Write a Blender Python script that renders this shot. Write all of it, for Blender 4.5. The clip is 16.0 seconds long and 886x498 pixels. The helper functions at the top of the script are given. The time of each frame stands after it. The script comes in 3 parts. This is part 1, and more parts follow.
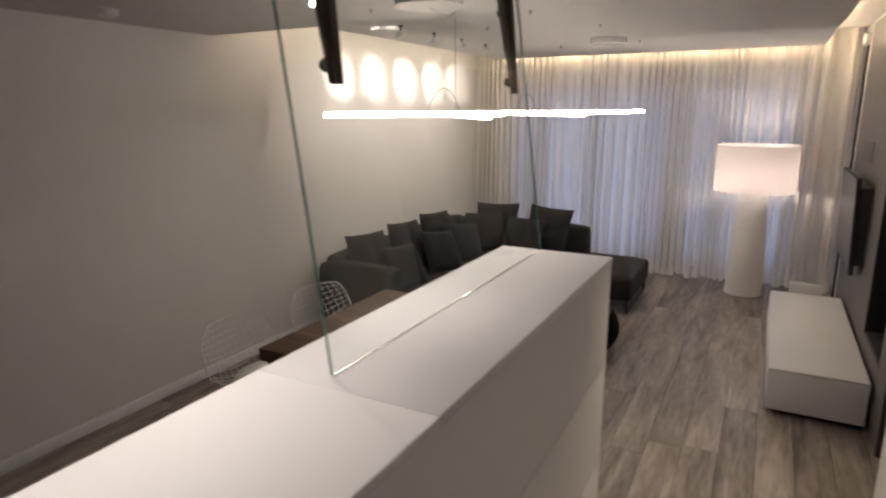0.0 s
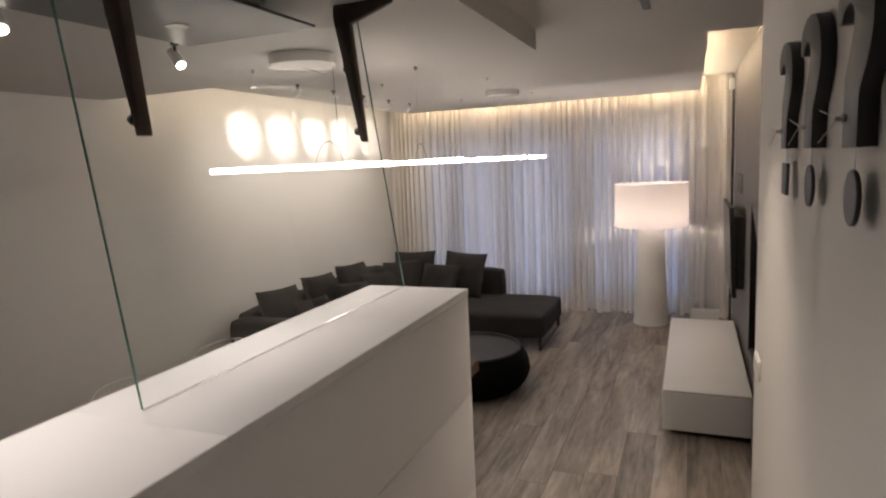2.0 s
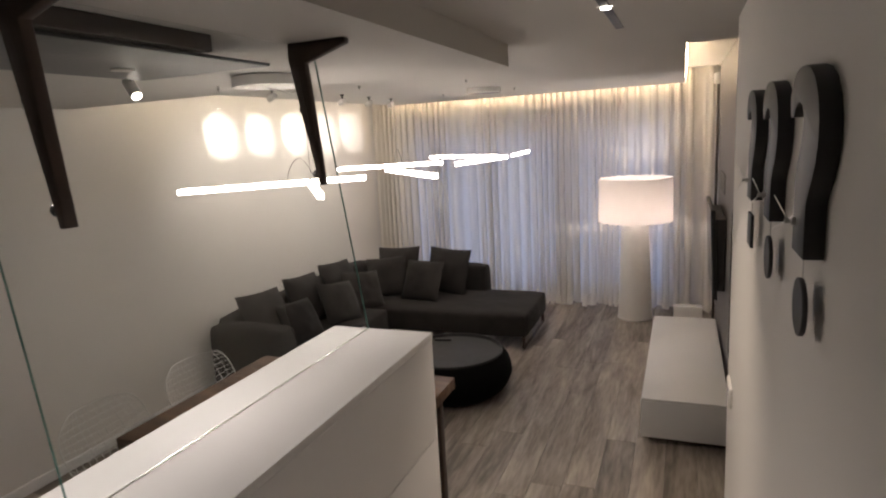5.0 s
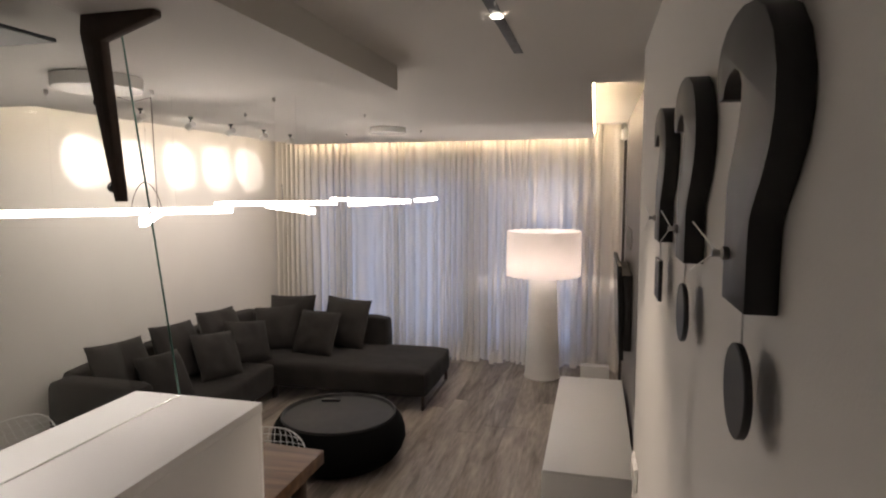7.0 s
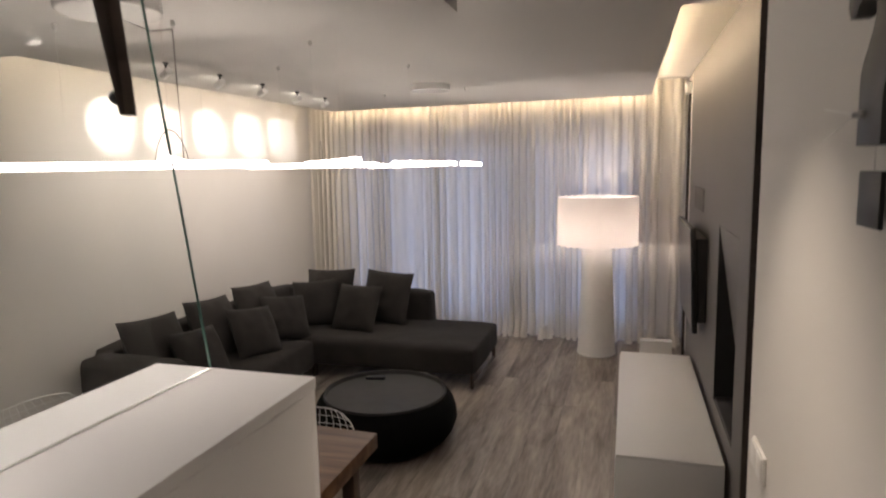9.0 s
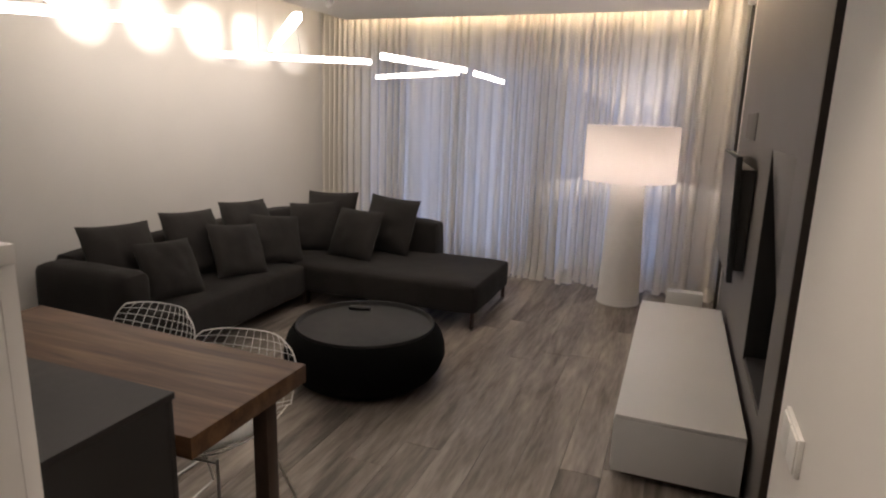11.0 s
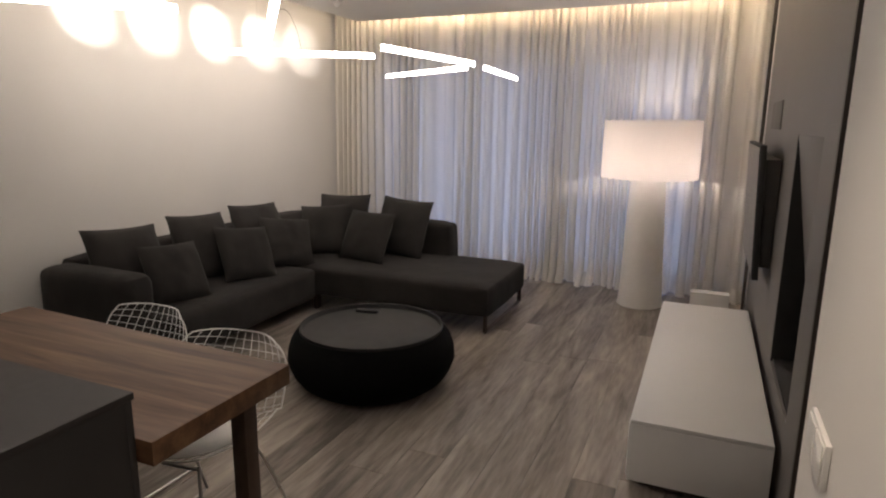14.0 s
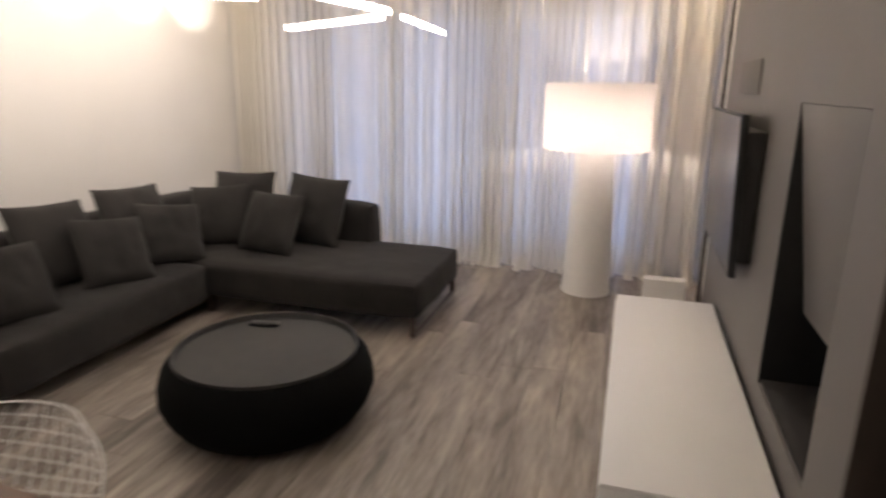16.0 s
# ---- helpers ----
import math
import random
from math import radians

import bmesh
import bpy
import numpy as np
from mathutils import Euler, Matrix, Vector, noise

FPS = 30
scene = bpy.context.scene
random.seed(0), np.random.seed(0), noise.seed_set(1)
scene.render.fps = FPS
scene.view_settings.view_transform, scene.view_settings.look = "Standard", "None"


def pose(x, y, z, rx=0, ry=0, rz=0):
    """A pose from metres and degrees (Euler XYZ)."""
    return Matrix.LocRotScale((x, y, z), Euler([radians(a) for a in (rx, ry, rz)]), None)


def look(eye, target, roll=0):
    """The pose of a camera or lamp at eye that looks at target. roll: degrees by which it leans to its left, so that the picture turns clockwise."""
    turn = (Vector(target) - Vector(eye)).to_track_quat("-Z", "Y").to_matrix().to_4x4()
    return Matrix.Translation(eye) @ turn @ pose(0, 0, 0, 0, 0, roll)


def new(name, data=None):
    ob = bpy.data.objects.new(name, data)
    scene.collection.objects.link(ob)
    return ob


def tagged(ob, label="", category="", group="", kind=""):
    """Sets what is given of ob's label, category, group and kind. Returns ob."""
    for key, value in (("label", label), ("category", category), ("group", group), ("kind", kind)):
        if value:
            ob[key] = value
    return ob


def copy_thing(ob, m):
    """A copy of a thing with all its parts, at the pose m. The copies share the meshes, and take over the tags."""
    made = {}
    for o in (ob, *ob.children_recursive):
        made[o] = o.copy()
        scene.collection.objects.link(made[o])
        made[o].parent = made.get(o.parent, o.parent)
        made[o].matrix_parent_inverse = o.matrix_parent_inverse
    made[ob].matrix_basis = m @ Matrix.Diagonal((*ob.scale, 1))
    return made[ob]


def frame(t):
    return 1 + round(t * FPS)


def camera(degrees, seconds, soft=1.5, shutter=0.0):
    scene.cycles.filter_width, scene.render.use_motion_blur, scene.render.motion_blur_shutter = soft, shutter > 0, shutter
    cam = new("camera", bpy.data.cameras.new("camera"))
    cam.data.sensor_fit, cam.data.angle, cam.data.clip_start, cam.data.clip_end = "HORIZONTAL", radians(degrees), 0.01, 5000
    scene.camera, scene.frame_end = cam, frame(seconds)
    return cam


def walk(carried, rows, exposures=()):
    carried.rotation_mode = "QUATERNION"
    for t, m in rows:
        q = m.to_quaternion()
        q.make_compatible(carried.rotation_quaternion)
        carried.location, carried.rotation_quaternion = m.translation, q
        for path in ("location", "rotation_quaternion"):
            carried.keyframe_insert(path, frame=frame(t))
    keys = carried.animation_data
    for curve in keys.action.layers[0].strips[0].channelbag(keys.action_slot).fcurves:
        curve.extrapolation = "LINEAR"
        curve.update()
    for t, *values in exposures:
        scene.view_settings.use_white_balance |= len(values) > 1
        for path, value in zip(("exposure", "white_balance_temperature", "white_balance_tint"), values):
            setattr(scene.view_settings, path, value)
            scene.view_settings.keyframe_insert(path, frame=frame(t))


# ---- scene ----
cam = camera(72.0, 16.0, soft=2.1, shutter=0.5)
# seconds, x, y, z, yaw, pitch, roll
PATH_ROWS = [
    (0.0, -0.010, 0.597, 1.821, 27.88, -12.91, 0.22),
    (0.5, 0.129, 0.628, 1.784, 25.18, -12.10, 0.46),
    (1.0, 0.224, 0.616, 1.734, 22.73, -10.02, 2.29),
    (1.5, 0.269, 0.603, 1.709, 21.39, -7.53, 2.20),
    (2.0, 0.273, 0.611, 1.788, 21.89, -8.10, 2.72),
    (2.5, 0.277, 0.642, 1.949, 24.94, -11.22, 3.50),
    (3.0, 0.349, 0.628, 2.070, 24.70, -14.73, 4.64),
    (3.5, 0.341, 0.630, 2.076, 22.18, -14.75, 3.63),
    (6.0, 0.356, 0.985, 1.913, 20.13, -8.27, 3.18),
    (6.5, 0.374, 1.143, 1.893, 16.27, -8.15, 1.27),
    (7.0, 0.381, 1.162, 1.896, 13.98, -5.67, 0.10),
    (7.5, 0.397, 1.175, 1.896, 14.24, -5.19, 0.95),
    (8.0, 0.394, 1.196, 1.894, 14.24, -5.42, 0.49),
    (8.5, 0.312, 1.288, 1.863, 15.16, -5.97, -1.20),
    (9.0, 0.157, 1.473, 1.758, 16.75, -7.49, 1.26),
    (9.5, 0.201, 1.627, 1.714, 16.85, -10.58, 2.09),
    (10.0, 0.224, 1.894, 1.643, 19.71, -12.97, -1.16),
    (12.5, 0.306, 2.103, 1.453, 22.07, -11.34, -1.31),
    (13.0, 0.307, 2.158, 1.451, 22.19, -11.35, -1.03),
    (13.5, 0.315, 2.180, 1.450, 23.41, -11.55, -0.46),
    (14.0, 0.313, 2.184, 1.447, 23.36, -11.77, -0.57),
    (14.5, 0.299, 2.194, 1.446, 23.51, -11.96, -0.56),
    (15.0, 0.219, 2.324, 1.427, 22.68, -12.74, -0.50),
    (15.5, 0.194, 2.561, 1.446, 24.89, -12.38, -0.28),
    (16.0, 0.126, 2.866, 1.457, 17.01, -15.15, -0.56),
]
walk(cam, [(t, pose(x, y, z, 90 + pitch, roll, yaw)) for t, x, y, z, yaw, pitch, roll in PATH_ROWS],
     exposures=[(0.0, 0.27), (6.2, 0.28), (7.0, 0.34), (8.0, 0.36), (8.5, 0.38), (9.0, 0.3), (9.5, 0.22), (14.5, 0.27), (15.0, 0.36), (15.6, 0.44), (16.0, 0.88)])

# ---- light and air ----
CEIL = 2.40          # living-room ceiling
KCEIL = 2.30         # dropped kitchen ceiling
WEST, HALL, PANEL = -3.33, 0.545, 0.655
CURT = 7.74

world = bpy.data.worlds.new("dusk_sky")
scene.world = world
world.use_nodes = True
wn = world.node_tree.nodes
sky = wn.new("ShaderNodeTexSky")
sky.sky_type, sky.sun_disc, sky.sun_elevation, sky.sun_rotation = "NISHITA", False, radians(1.0), radians(180)
wn["Background"].inputs["Strength"].default_value = 0.1
world.node_tree.links.new(sky.outputs["Color"], wn["Background"].inputs["Color"])


def lamp(name, kind, m, power, colour, **kw):
    d = bpy.data.lights.new(name, kind)
    d.energy, d.color = power, colour
    for k, val in kw.items():
        if k == "size":
            d.size = val
        elif k == "size_y":
            d.shape, d.size_y = "RECTANGLE", val
        elif k == "spot":
            d.spot_size = radians(val)
        elif k == "blend":
            d.spot_blend = val
        elif k == "radius":
            d.shadow_soft_size = val
    ob = new(name, d)
    ob.matrix_world = m
    return ob


WARM, NEUTRAL, DUSK = (1.0, 0.72, 0.42), (1.0, 0.82, 0.66), (0.455, 0.565, 1.0)
# dusk light in the window opening behind the curtain
lamp("window_daylight", "AREA", look((-1.4, 8.25, 1.05), (-1.4, 0, 1.05)), 29, DUSK, size=3.3, size_y=1.9)

# ---- materials ----
def shader(name, colour, rough=0.6, metal=0.0, vary=0.0, scale=8.0, bump=0.0, bump_scale=60.0, stretch=(1, 1, 1), spec=0.5, by_object=0.0):
    m = bpy.data.materials.new(name)
    m.use_nodes = True
    nt = m.node_tree
    b = nt.nodes["Principled BSDF"]
    b.inputs["Roughness"].default_value, b.inputs["Metallic"].default_value = rough, metal
    b.inputs["Specular IOR Level"].default_value = spec
    b.inputs["Base Color"].default_value = (*colour, 1)
    tc = nt.nodes.new("ShaderNodeTexCoord")
    mp = nt.nodes.new("ShaderNodeMapping")
    mp.inputs["Scale"].default_value = stretch
    nt.links.new(tc.outputs["Object"], mp.inputs["Vector"])
    if vary:
        n1 = nt.nodes.new("ShaderNodeTexNoise")
        n1.inputs["Scale"].default_value, n1.inputs["Detail"].default_value = scale, 6
        nt.links.new(mp.outputs["Vector"], n1.inputs["Vector"])
        ramp = nt.nodes.new("ShaderNodeValToRGB")
        lo, hi = [c * (1 - vary) for c in colour], [min(1, c * (1 + vary)) for c in colour]
        ramp.color_ramp.elements[0].position, ramp.color_ramp.elements[1].position = 0.3, 0.7
        ramp.color_ramp.elements[0].color, ramp.color_ramp.elements[1].color = (*lo, 1), (*hi, 1)
        nt.links.new(n1.outputs["Fac"], ramp.inputs["Fac"])
        nt.links.new(ramp.outputs["Color"], b.inputs["Base Color"])
        rr = nt.nodes.new("ShaderNodeMapRange")
        rr.inputs["To Min"].default_value, rr.inputs["To Max"].default_value = max(0, rough - 0.08), min(1, rough + 0.08)
        nt.links.new(n1.outputs["Fac"], rr.inputs["Value"])
        nt.links.new(rr.outputs["Result"], b.inputs["Roughness"])
    if bump:
        n2 = nt.nodes.new("ShaderNodeTexNoise")
        n2.inputs["Scale"].default_value, n2.inputs["Detail"].default_value = bump_scale, 4
        nt.links.new(mp.outputs["Vector"], n2.inputs["Vector"])
        bp = nt.nodes.new("ShaderNodeBump")
        bp.inputs["Strength"].default_value, bp.inputs["Distance"].default_value = bump, 0.004
        nt.links.new(n2.outputs["Fac"], bp.inputs["Height"])
        nt.links.new(bp.outputs["Normal"], b.inputs["Normal"])
    return m


def glow(name, colour, strength):
    m = bpy.data.materials.new(name)
    m.use_nodes = True
    b = m.node_tree.nodes["Principled BSDF"]
    b.inputs["Base Color"].default_value = (0.9, 0.9, 0.9, 1)
    b.inputs["Emission Color"].default_value, b.inputs["Emission Strength"].default_value = (*colour, 1), strength
    return m


def wood(name, dark, mid, light, along=(14, 1.2, 14), rough=0.5, scale=1.0, bump=0.15, per_piece=0.0, spread=(0.28, 0.72), twist=0.6, detail=9, fine=0.35):
    """Wood with long grain; each piece is shifted and toned by its own random number."""
    m = bpy.data.materials.new(name)
    m.use_nodes = True
    nt = m.node_tree
    b = nt.nodes["Principled BSDF"]
    tc, mp, oi = (nt.nodes.new(k) for k in ("ShaderNodeTexCoord", "ShaderNodeMapping", "ShaderNodeObjectInfo"))
    mp.inputs["Scale"].default_value = along
    sh = nt.nodes.new("ShaderNodeVectorMath")
    sh.operation = "MULTIPLY_ADD"
    sh.inputs[1].default_value = (13.0, 29.0, 7.0)
    comb = nt.nodes.new("ShaderNodeCombineXYZ")
    for i in range(3):
        nt.links.new(oi.outputs["Random"], comb.inputs[i])
    nt.links.new(comb.outputs[0], sh.inputs[0])
    nt.links.new(tc.outputs["Object"], sh.inputs[2])
    nt.links.new(sh.outputs[0], mp.inputs["Vector"])
    n1, n2 = nt.nodes.new("ShaderNodeTexNoise"), nt.nodes.new("ShaderNodeTexNoise")
    n1.inputs["Scale"].default_value, n1.inputs["Detail"].default_value, n1.inputs["Distortion"].default_value = scale, detail, twist
    n2.inputs["Scale"].default_value, n2.inputs["Detail"].default_value = scale * 5, 7
    nt.links.new(mp.outputs["Vector"], n1.inputs["Vector"])
    nt.links.new(mp.outputs["Vector"], n2.inputs["Vector"])
    mix = nt.nodes.new("ShaderNodeMath")
    mix.operation = "MULTIPLY_ADD"
    mix.inputs[1].default_value = fine
    nt.links.new(n2.outputs["Fac"], mix.inputs[0])
    sub = nt.nodes.new("ShaderNodeMath")
    sub.operation = "MULTIPLY_ADD"
    sub.inputs[1].default_value, sub.inputs[2].default_value = per_piece, -fine / 2 - per_piece / 2
    nt.links.new(oi.outputs["Random"], sub.inputs[0])
    add = nt.nodes.new("ShaderNodeMath")
    nt.links.new(n1.outputs["Fac"], add.inputs[0])
    nt.links.new(sub.outputs[0], add.inputs[1])
    nt.links.new(add.outputs[0], mix.inputs[2])
    ramp = nt.nodes.new("ShaderNodeValToRGB")
    r = ramp.color_ramp
    r.elements[0].position, r.elements[1].position = spread
    r.elements[0].color, r.elements[1].color = (*dark, 1), (*light, 1)
    e = r.elements.new(0.5)
    e.color = (*mid, 1)
    nt.links.new(mix.outputs[0], ramp.inputs["Fac"])
    nt.links.new(ramp.outputs["Color"], b.inputs["Base Color"])
    rr = nt.nodes.new("ShaderNodeMapRange")
    rr.inputs["To Min"].default_value, rr.inputs["To Max"].default_value = rough + 0.1, rough - 0.1
    nt.links.new(n1.outputs["Fac"], rr.inputs["Value"])
    nt.links.new(rr.outputs["Result"], b.inputs["Roughness"])
    bp = nt.nodes.new("ShaderNodeBump")
    bp.inputs["Strength"].default_value, bp.inputs["Distance"].default_value = bump, 0.003
    nt.links.new(mix.outputs[0], bp.inputs["Height"])
    nt.links.new(bp.outputs["Normal"], b.inputs["Normal"])
    return m


def fabric(name, colour, weave=420.0, rough=0.95):
    """Upholstery cloth: fine thread relief over broad soft unevenness."""
    m = shader(name, colour, rough, vary=0.22, scale=5.0, spec=0.25)
    nt = m.node_tree
    b = nt.nodes["Principled BSDF"]
    b.inputs["Sheen Weight"].default_value, b.inputs["Sheen Roughness"].default_value = 0.06, 0.5
    tc = nt.nodes.new("ShaderNodeTexCoord")
    fine = nt.nodes.new("ShaderNodeTexNoise")
    fine.inputs["Scale"].default_value, fine.inputs["Detail"].default_value = weave, 2
    n = nt.nodes.new("ShaderNodeTexNoise")
    n.inputs["Scale"].default_value, n.inputs["Detail"].default_value = 8.0, 4
    nt.links.new(tc.outputs["Object"], fine.inputs["Vector"])
    nt.links.new(tc.outputs["Object"], n.inputs["Vector"])
    ad = nt.nodes.new("ShaderNodeMath")
    ad.operation = "MULTIPLY_ADD"
    ad.inputs[1].default_value = 11.0
    nt.links.new(n.outputs["Fac"], ad.inputs[0])
    nt.links.new(fine.outputs["Fac"], ad.inputs[2])
    bp = nt.nodes.new("ShaderNodeBump")
    bp.inputs["Strength"].default_value, bp.inputs["Distance"].default_value = 0.4, 0.0017
    nt.links.new(ad.outputs[0], bp.inputs["Height"])
    nt.links.new(bp.outputs["Normal"], b.inputs["Normal"])
    return m


def cloth_lit(name, colour, through_share, open_weave=0.0, uneven=0.12):
    """Thin cloth that lets light through; open_weave is the share of holes between the threads."""
    m = bpy.data.materials.new(name)
    m.use_nodes = True
    nt = m.node_tree
    out = nt.nodes["Material Output"]
    nt.nodes.remove(nt.nodes["Principled BSDF"])
    dif, tra, mix = (nt.nodes.new(k) for k in ("ShaderNodeBsdfDiffuse", "ShaderNodeBsdfTranslucent", "ShaderNodeMixShader"))
    tc, n = nt.nodes.new("ShaderNodeTexCoord"), nt.nodes.new("ShaderNodeTexNoise")
    mp = nt.nodes.new("ShaderNodeMapping")
    mp.inputs["Scale"].default_value = (1, 1, 0.15)
    n.inputs["Scale"].default_value, n.inputs["Detail"].default_value = 30.0, 5
    nt.links.new(tc.outputs["Object"], mp.inputs["Vector"])
    nt.links.new(mp.outputs["Vector"], n.inputs["Vector"])
    ramp = nt.nodes.new("ShaderNodeValToRGB")
    ramp.color_ramp.elements[0].color = (*[c * (1 - uneven) for c in colour], 1)
    ramp.color_ramp.elements[1].color = (*colour, 1)
    nt.links.new(n.outputs["Fac"], ramp.inputs["Fac"])
    nt.links.new(ramp.outputs["Color"], dif.inputs["Color"])
    nt.links.new(ramp.outputs["Color"], tra.inputs["Color"])
    mix.inputs["Fac"].default_value = through_share
    nt.links.new(dif.outputs[0], mix.inputs[1])
    nt.links.new(tra.outputs[0], mix.inputs[2])
    last = mix
    if open_weave:
        tr, hole = nt.nodes.new("ShaderNodeBsdfTransparent"), nt.nodes.new("ShaderNodeMixShader")
        hole.inputs["Fac"].default_value = open_weave
        nt.links.new(mix.outputs[0], hole.inputs[1])
        nt.links.new(tr.outputs[0], hole.inputs[2])
        last = hole
    nt.links.new(last.outputs[0], out.inputs["Surface"])
    return m


def clear_glass(name, tint, rough=0.0):
    m = bpy.data.materials.new(name)
    m.use_nodes = True
    b = m.node_tree.nodes["Principled BSDF"]
    b.inputs["Base Color"].default_value = (*tint, 1)
    b.inputs["Transmission Weight"].default_value, b.inputs["Roughness"].default_value, b.inputs["IOR"].default_value = 1.0, rough, 1.4
    return m


def thin_glass(name, tint):
    """A flat sheet: clear straight through, with a mirror gloss that grows towards grazing angles."""
    m = bpy.data.materials.new(name)
    m.use_nodes = True
    nt = m.node_tree
    nt.nodes.remove(nt.nodes["Principled BSDF"])
    tr, gl, lw, mix, power, share = (nt.nodes.new(k) for k in ("ShaderNodeBsdfTransparent", "ShaderNodeBsdfGlossy", "ShaderNodeLayerWeight", "ShaderNodeMixShader", "ShaderNodeMath", "ShaderNodeMath"))
    tr.inputs["Color"].default_value, gl.inputs["Roughness"].default_value, lw.inputs["Blend"].default_value = (*tint, 1), 0.01, 0.5
    power.operation, power.inputs[1].default_value = "POWER", 5.0
    share.operation, share.inputs[1].default_value, share.inputs[2].default_value = "MULTIPLY_ADD", 0.9, 0.02
    nt.links.new(lw.outputs["Facing"], power.inputs[0])
    nt.links.new(power.outputs[0], share.inputs[0])
    nt.links.new(share.outputs[0], mix.inputs["Fac"])
    nt.links.new(tr.outputs[0], mix.inputs[1])
    nt.links.new(gl.outputs[0], mix.inputs[2])
    nt.links.new(mix.outputs[0], nt.nodes["Material Output"].inputs["Surface"])
    return m


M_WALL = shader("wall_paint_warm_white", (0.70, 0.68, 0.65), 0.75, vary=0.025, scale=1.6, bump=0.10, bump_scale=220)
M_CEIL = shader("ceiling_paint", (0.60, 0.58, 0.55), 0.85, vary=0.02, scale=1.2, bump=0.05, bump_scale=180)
M_LACQ = shader("white_lacquer", (0.80, 0.79, 0.785), 0.6, vary=0.012, scale=3.0)
M_LACQ2 = shader("white_matt_lacquer", (0.80, 0.80, 0.80), 0.5, vary=0.015, scale=3.0)
M_PANEL = shader("grey_wall_panel", (0.160, 0.148, 0.142), 0.55, vary=0.05, scale=2.5, bump=0.06, bump_scale=300)
# real dark edging; also stands for shade on passage walls and panel-end gap
M_DARKTRIM_SHADE = shader("dark_brown_edging_and_shade", (0.050, 0.038, 0.032), 0.5, vary=0.12, scale=12)
M_BLACK = shader("black_plastic", (0.012, 0.012, 0.012), 0.45, vary=0.15, scale=20, bump=0.05, bump_scale=400)
M_BLACKMAT = shader("matt_black_laminate", (0.019, 0.018, 0.018), 0.5, vary=0.12, scale=15)
M_CLOCK = shader("charcoal_lacquered_wood", (0.024, 0.0235, 0.0245), 0.5, vary=0.08, scale=9)
M_CHARCOAL = shader("charcoal_worktop", (0.026, 0.024, 0.024), 0.6, vary=0.12, scale=30, bump=0.05, bump_scale=500, spec=0.3)
M_METAL = shader("brushed_steel", (0.55, 0.54, 0.52), 0.3, metal=1.0, vary=0.05, scale=30)
M_DARKMETAL = shader("dark_bronze_steel", (0.060, 0.040, 0.030), 0.42, metal=0.3, vary=0.15, scale=25)
M_WIRE = shader("white_enamelled_wire", (0.80, 0.80, 0.78), 0.35)
M_SEATPAD = shader("white_leather_pad", (0.68, 0.67, 0.65), 0.5, vary=0.04, scale=10, bump=0.1, bump_scale=120)
M_WHITEPLASTIC = shader("white_plastic", (0.75, 0.74, 0.72), 0.4, vary=0.02, scale=8)
M_SOFA = fabric("charcoal_sofa_weave", (0.027, 0.0245, 0.0230))
M_PILLOW = fabric("charcoal_cushion_weave", (0.033, 0.0302, 0.0285), weave=300)
M_POUF = shader("black_knit", (0.004, 0.004, 0.004), 0.95, vary=0.2, scale=30, bump=0.25, bump_scale=260, spec=0.12)
M_TRAY = shader("black_tray", (0.021, 0.0205, 0.0205), 0.5, vary=0.15, scale=14, bump=0.05, bump_scale=300)
M_WALNUT = wood("walnut_tabletop", (0.042, 0.019, 0.0085), (0.094, 0.045, 0.020), (0.152, 0.080, 0.037), along=(1.0, 11, 11), rough=0.5, scale=1.6)
M_PLANK = wood("grey_oak_laminate", (0.108, 0.090, 0.076), (0.262, 0.225, 0.192), (0.440, 0.380, 0.322), along=(8.0, 1.05, 8.0), rough=0.42, scale=1.25, per_piece=0.18, spread=(0.24, 0.78), twist=0.6, detail=13, fine=0.52)
M_GAP = shader("floor_joint_dark", (0.03, 0.025, 0.02), 0.8)
M_SHEER = cloth_lit("ivory_sheer_curtain", (0.86, 0.82, 0.74), 0.27, open_weave=0.045)
M_SHADE = cloth_lit("white_lamp_shade_fabric", (0.86, 0.82, 0.79), 0.48, uneven=0.03)
M_LAMPCLOTH = shader("white_lamp_cloth", (0.80, 0.78, 0.75), 0.85, vary=0.02, scale=20, bump=0.2, bump_scale=500)
M_GLASS = thin_glass("partition_glass", (0.985, 0.995, 0.99))
M_GLASSEDGE = shader("green_glass_edge", (0.13, 0.27, 0.23), 0.12, vary=0.35, scale=9, spec=0.8)
M_WINGLASS = clear_glass("window_glass", (0.95, 0.97, 0.98))
M_BAR = glow("bar_light_diffuser", (1.0, 0.88, 0.79), 15.5)
M_SPOTLENS = glow("spot_lens", (1.0, 0.88, 0.74), 200.0)
M_DIMLENS = glow("downlight_lens", (1.0, 0.88, 0.74), 18.0)
M_LED = glow("warm_led_strip", (1.0, 0.75, 0.49), 40.0)
M_LED_SIDE = glow("dim_warm_led_strip", (1.0, 0.78, 0.55), 17.0)
M_SCREEN = shader("dark_screen_glass", (0.012, 0.012, 0.014), 0.12, spec=0.6)
M_HOODPLATE = shader("grey_hood_glass", (0.060, 0.063, 0.070), 0.45, vary=0.05, scale=4)
M_GLOSSWHITE = shader("gloss_white_enamel", (0.82, 0.81, 0.79), 0.16, vary=0.01, scale=5, spec=0.7)
M_FRAME = shader("white_window_frame", (0.62, 0.62, 0.62), 0.4)

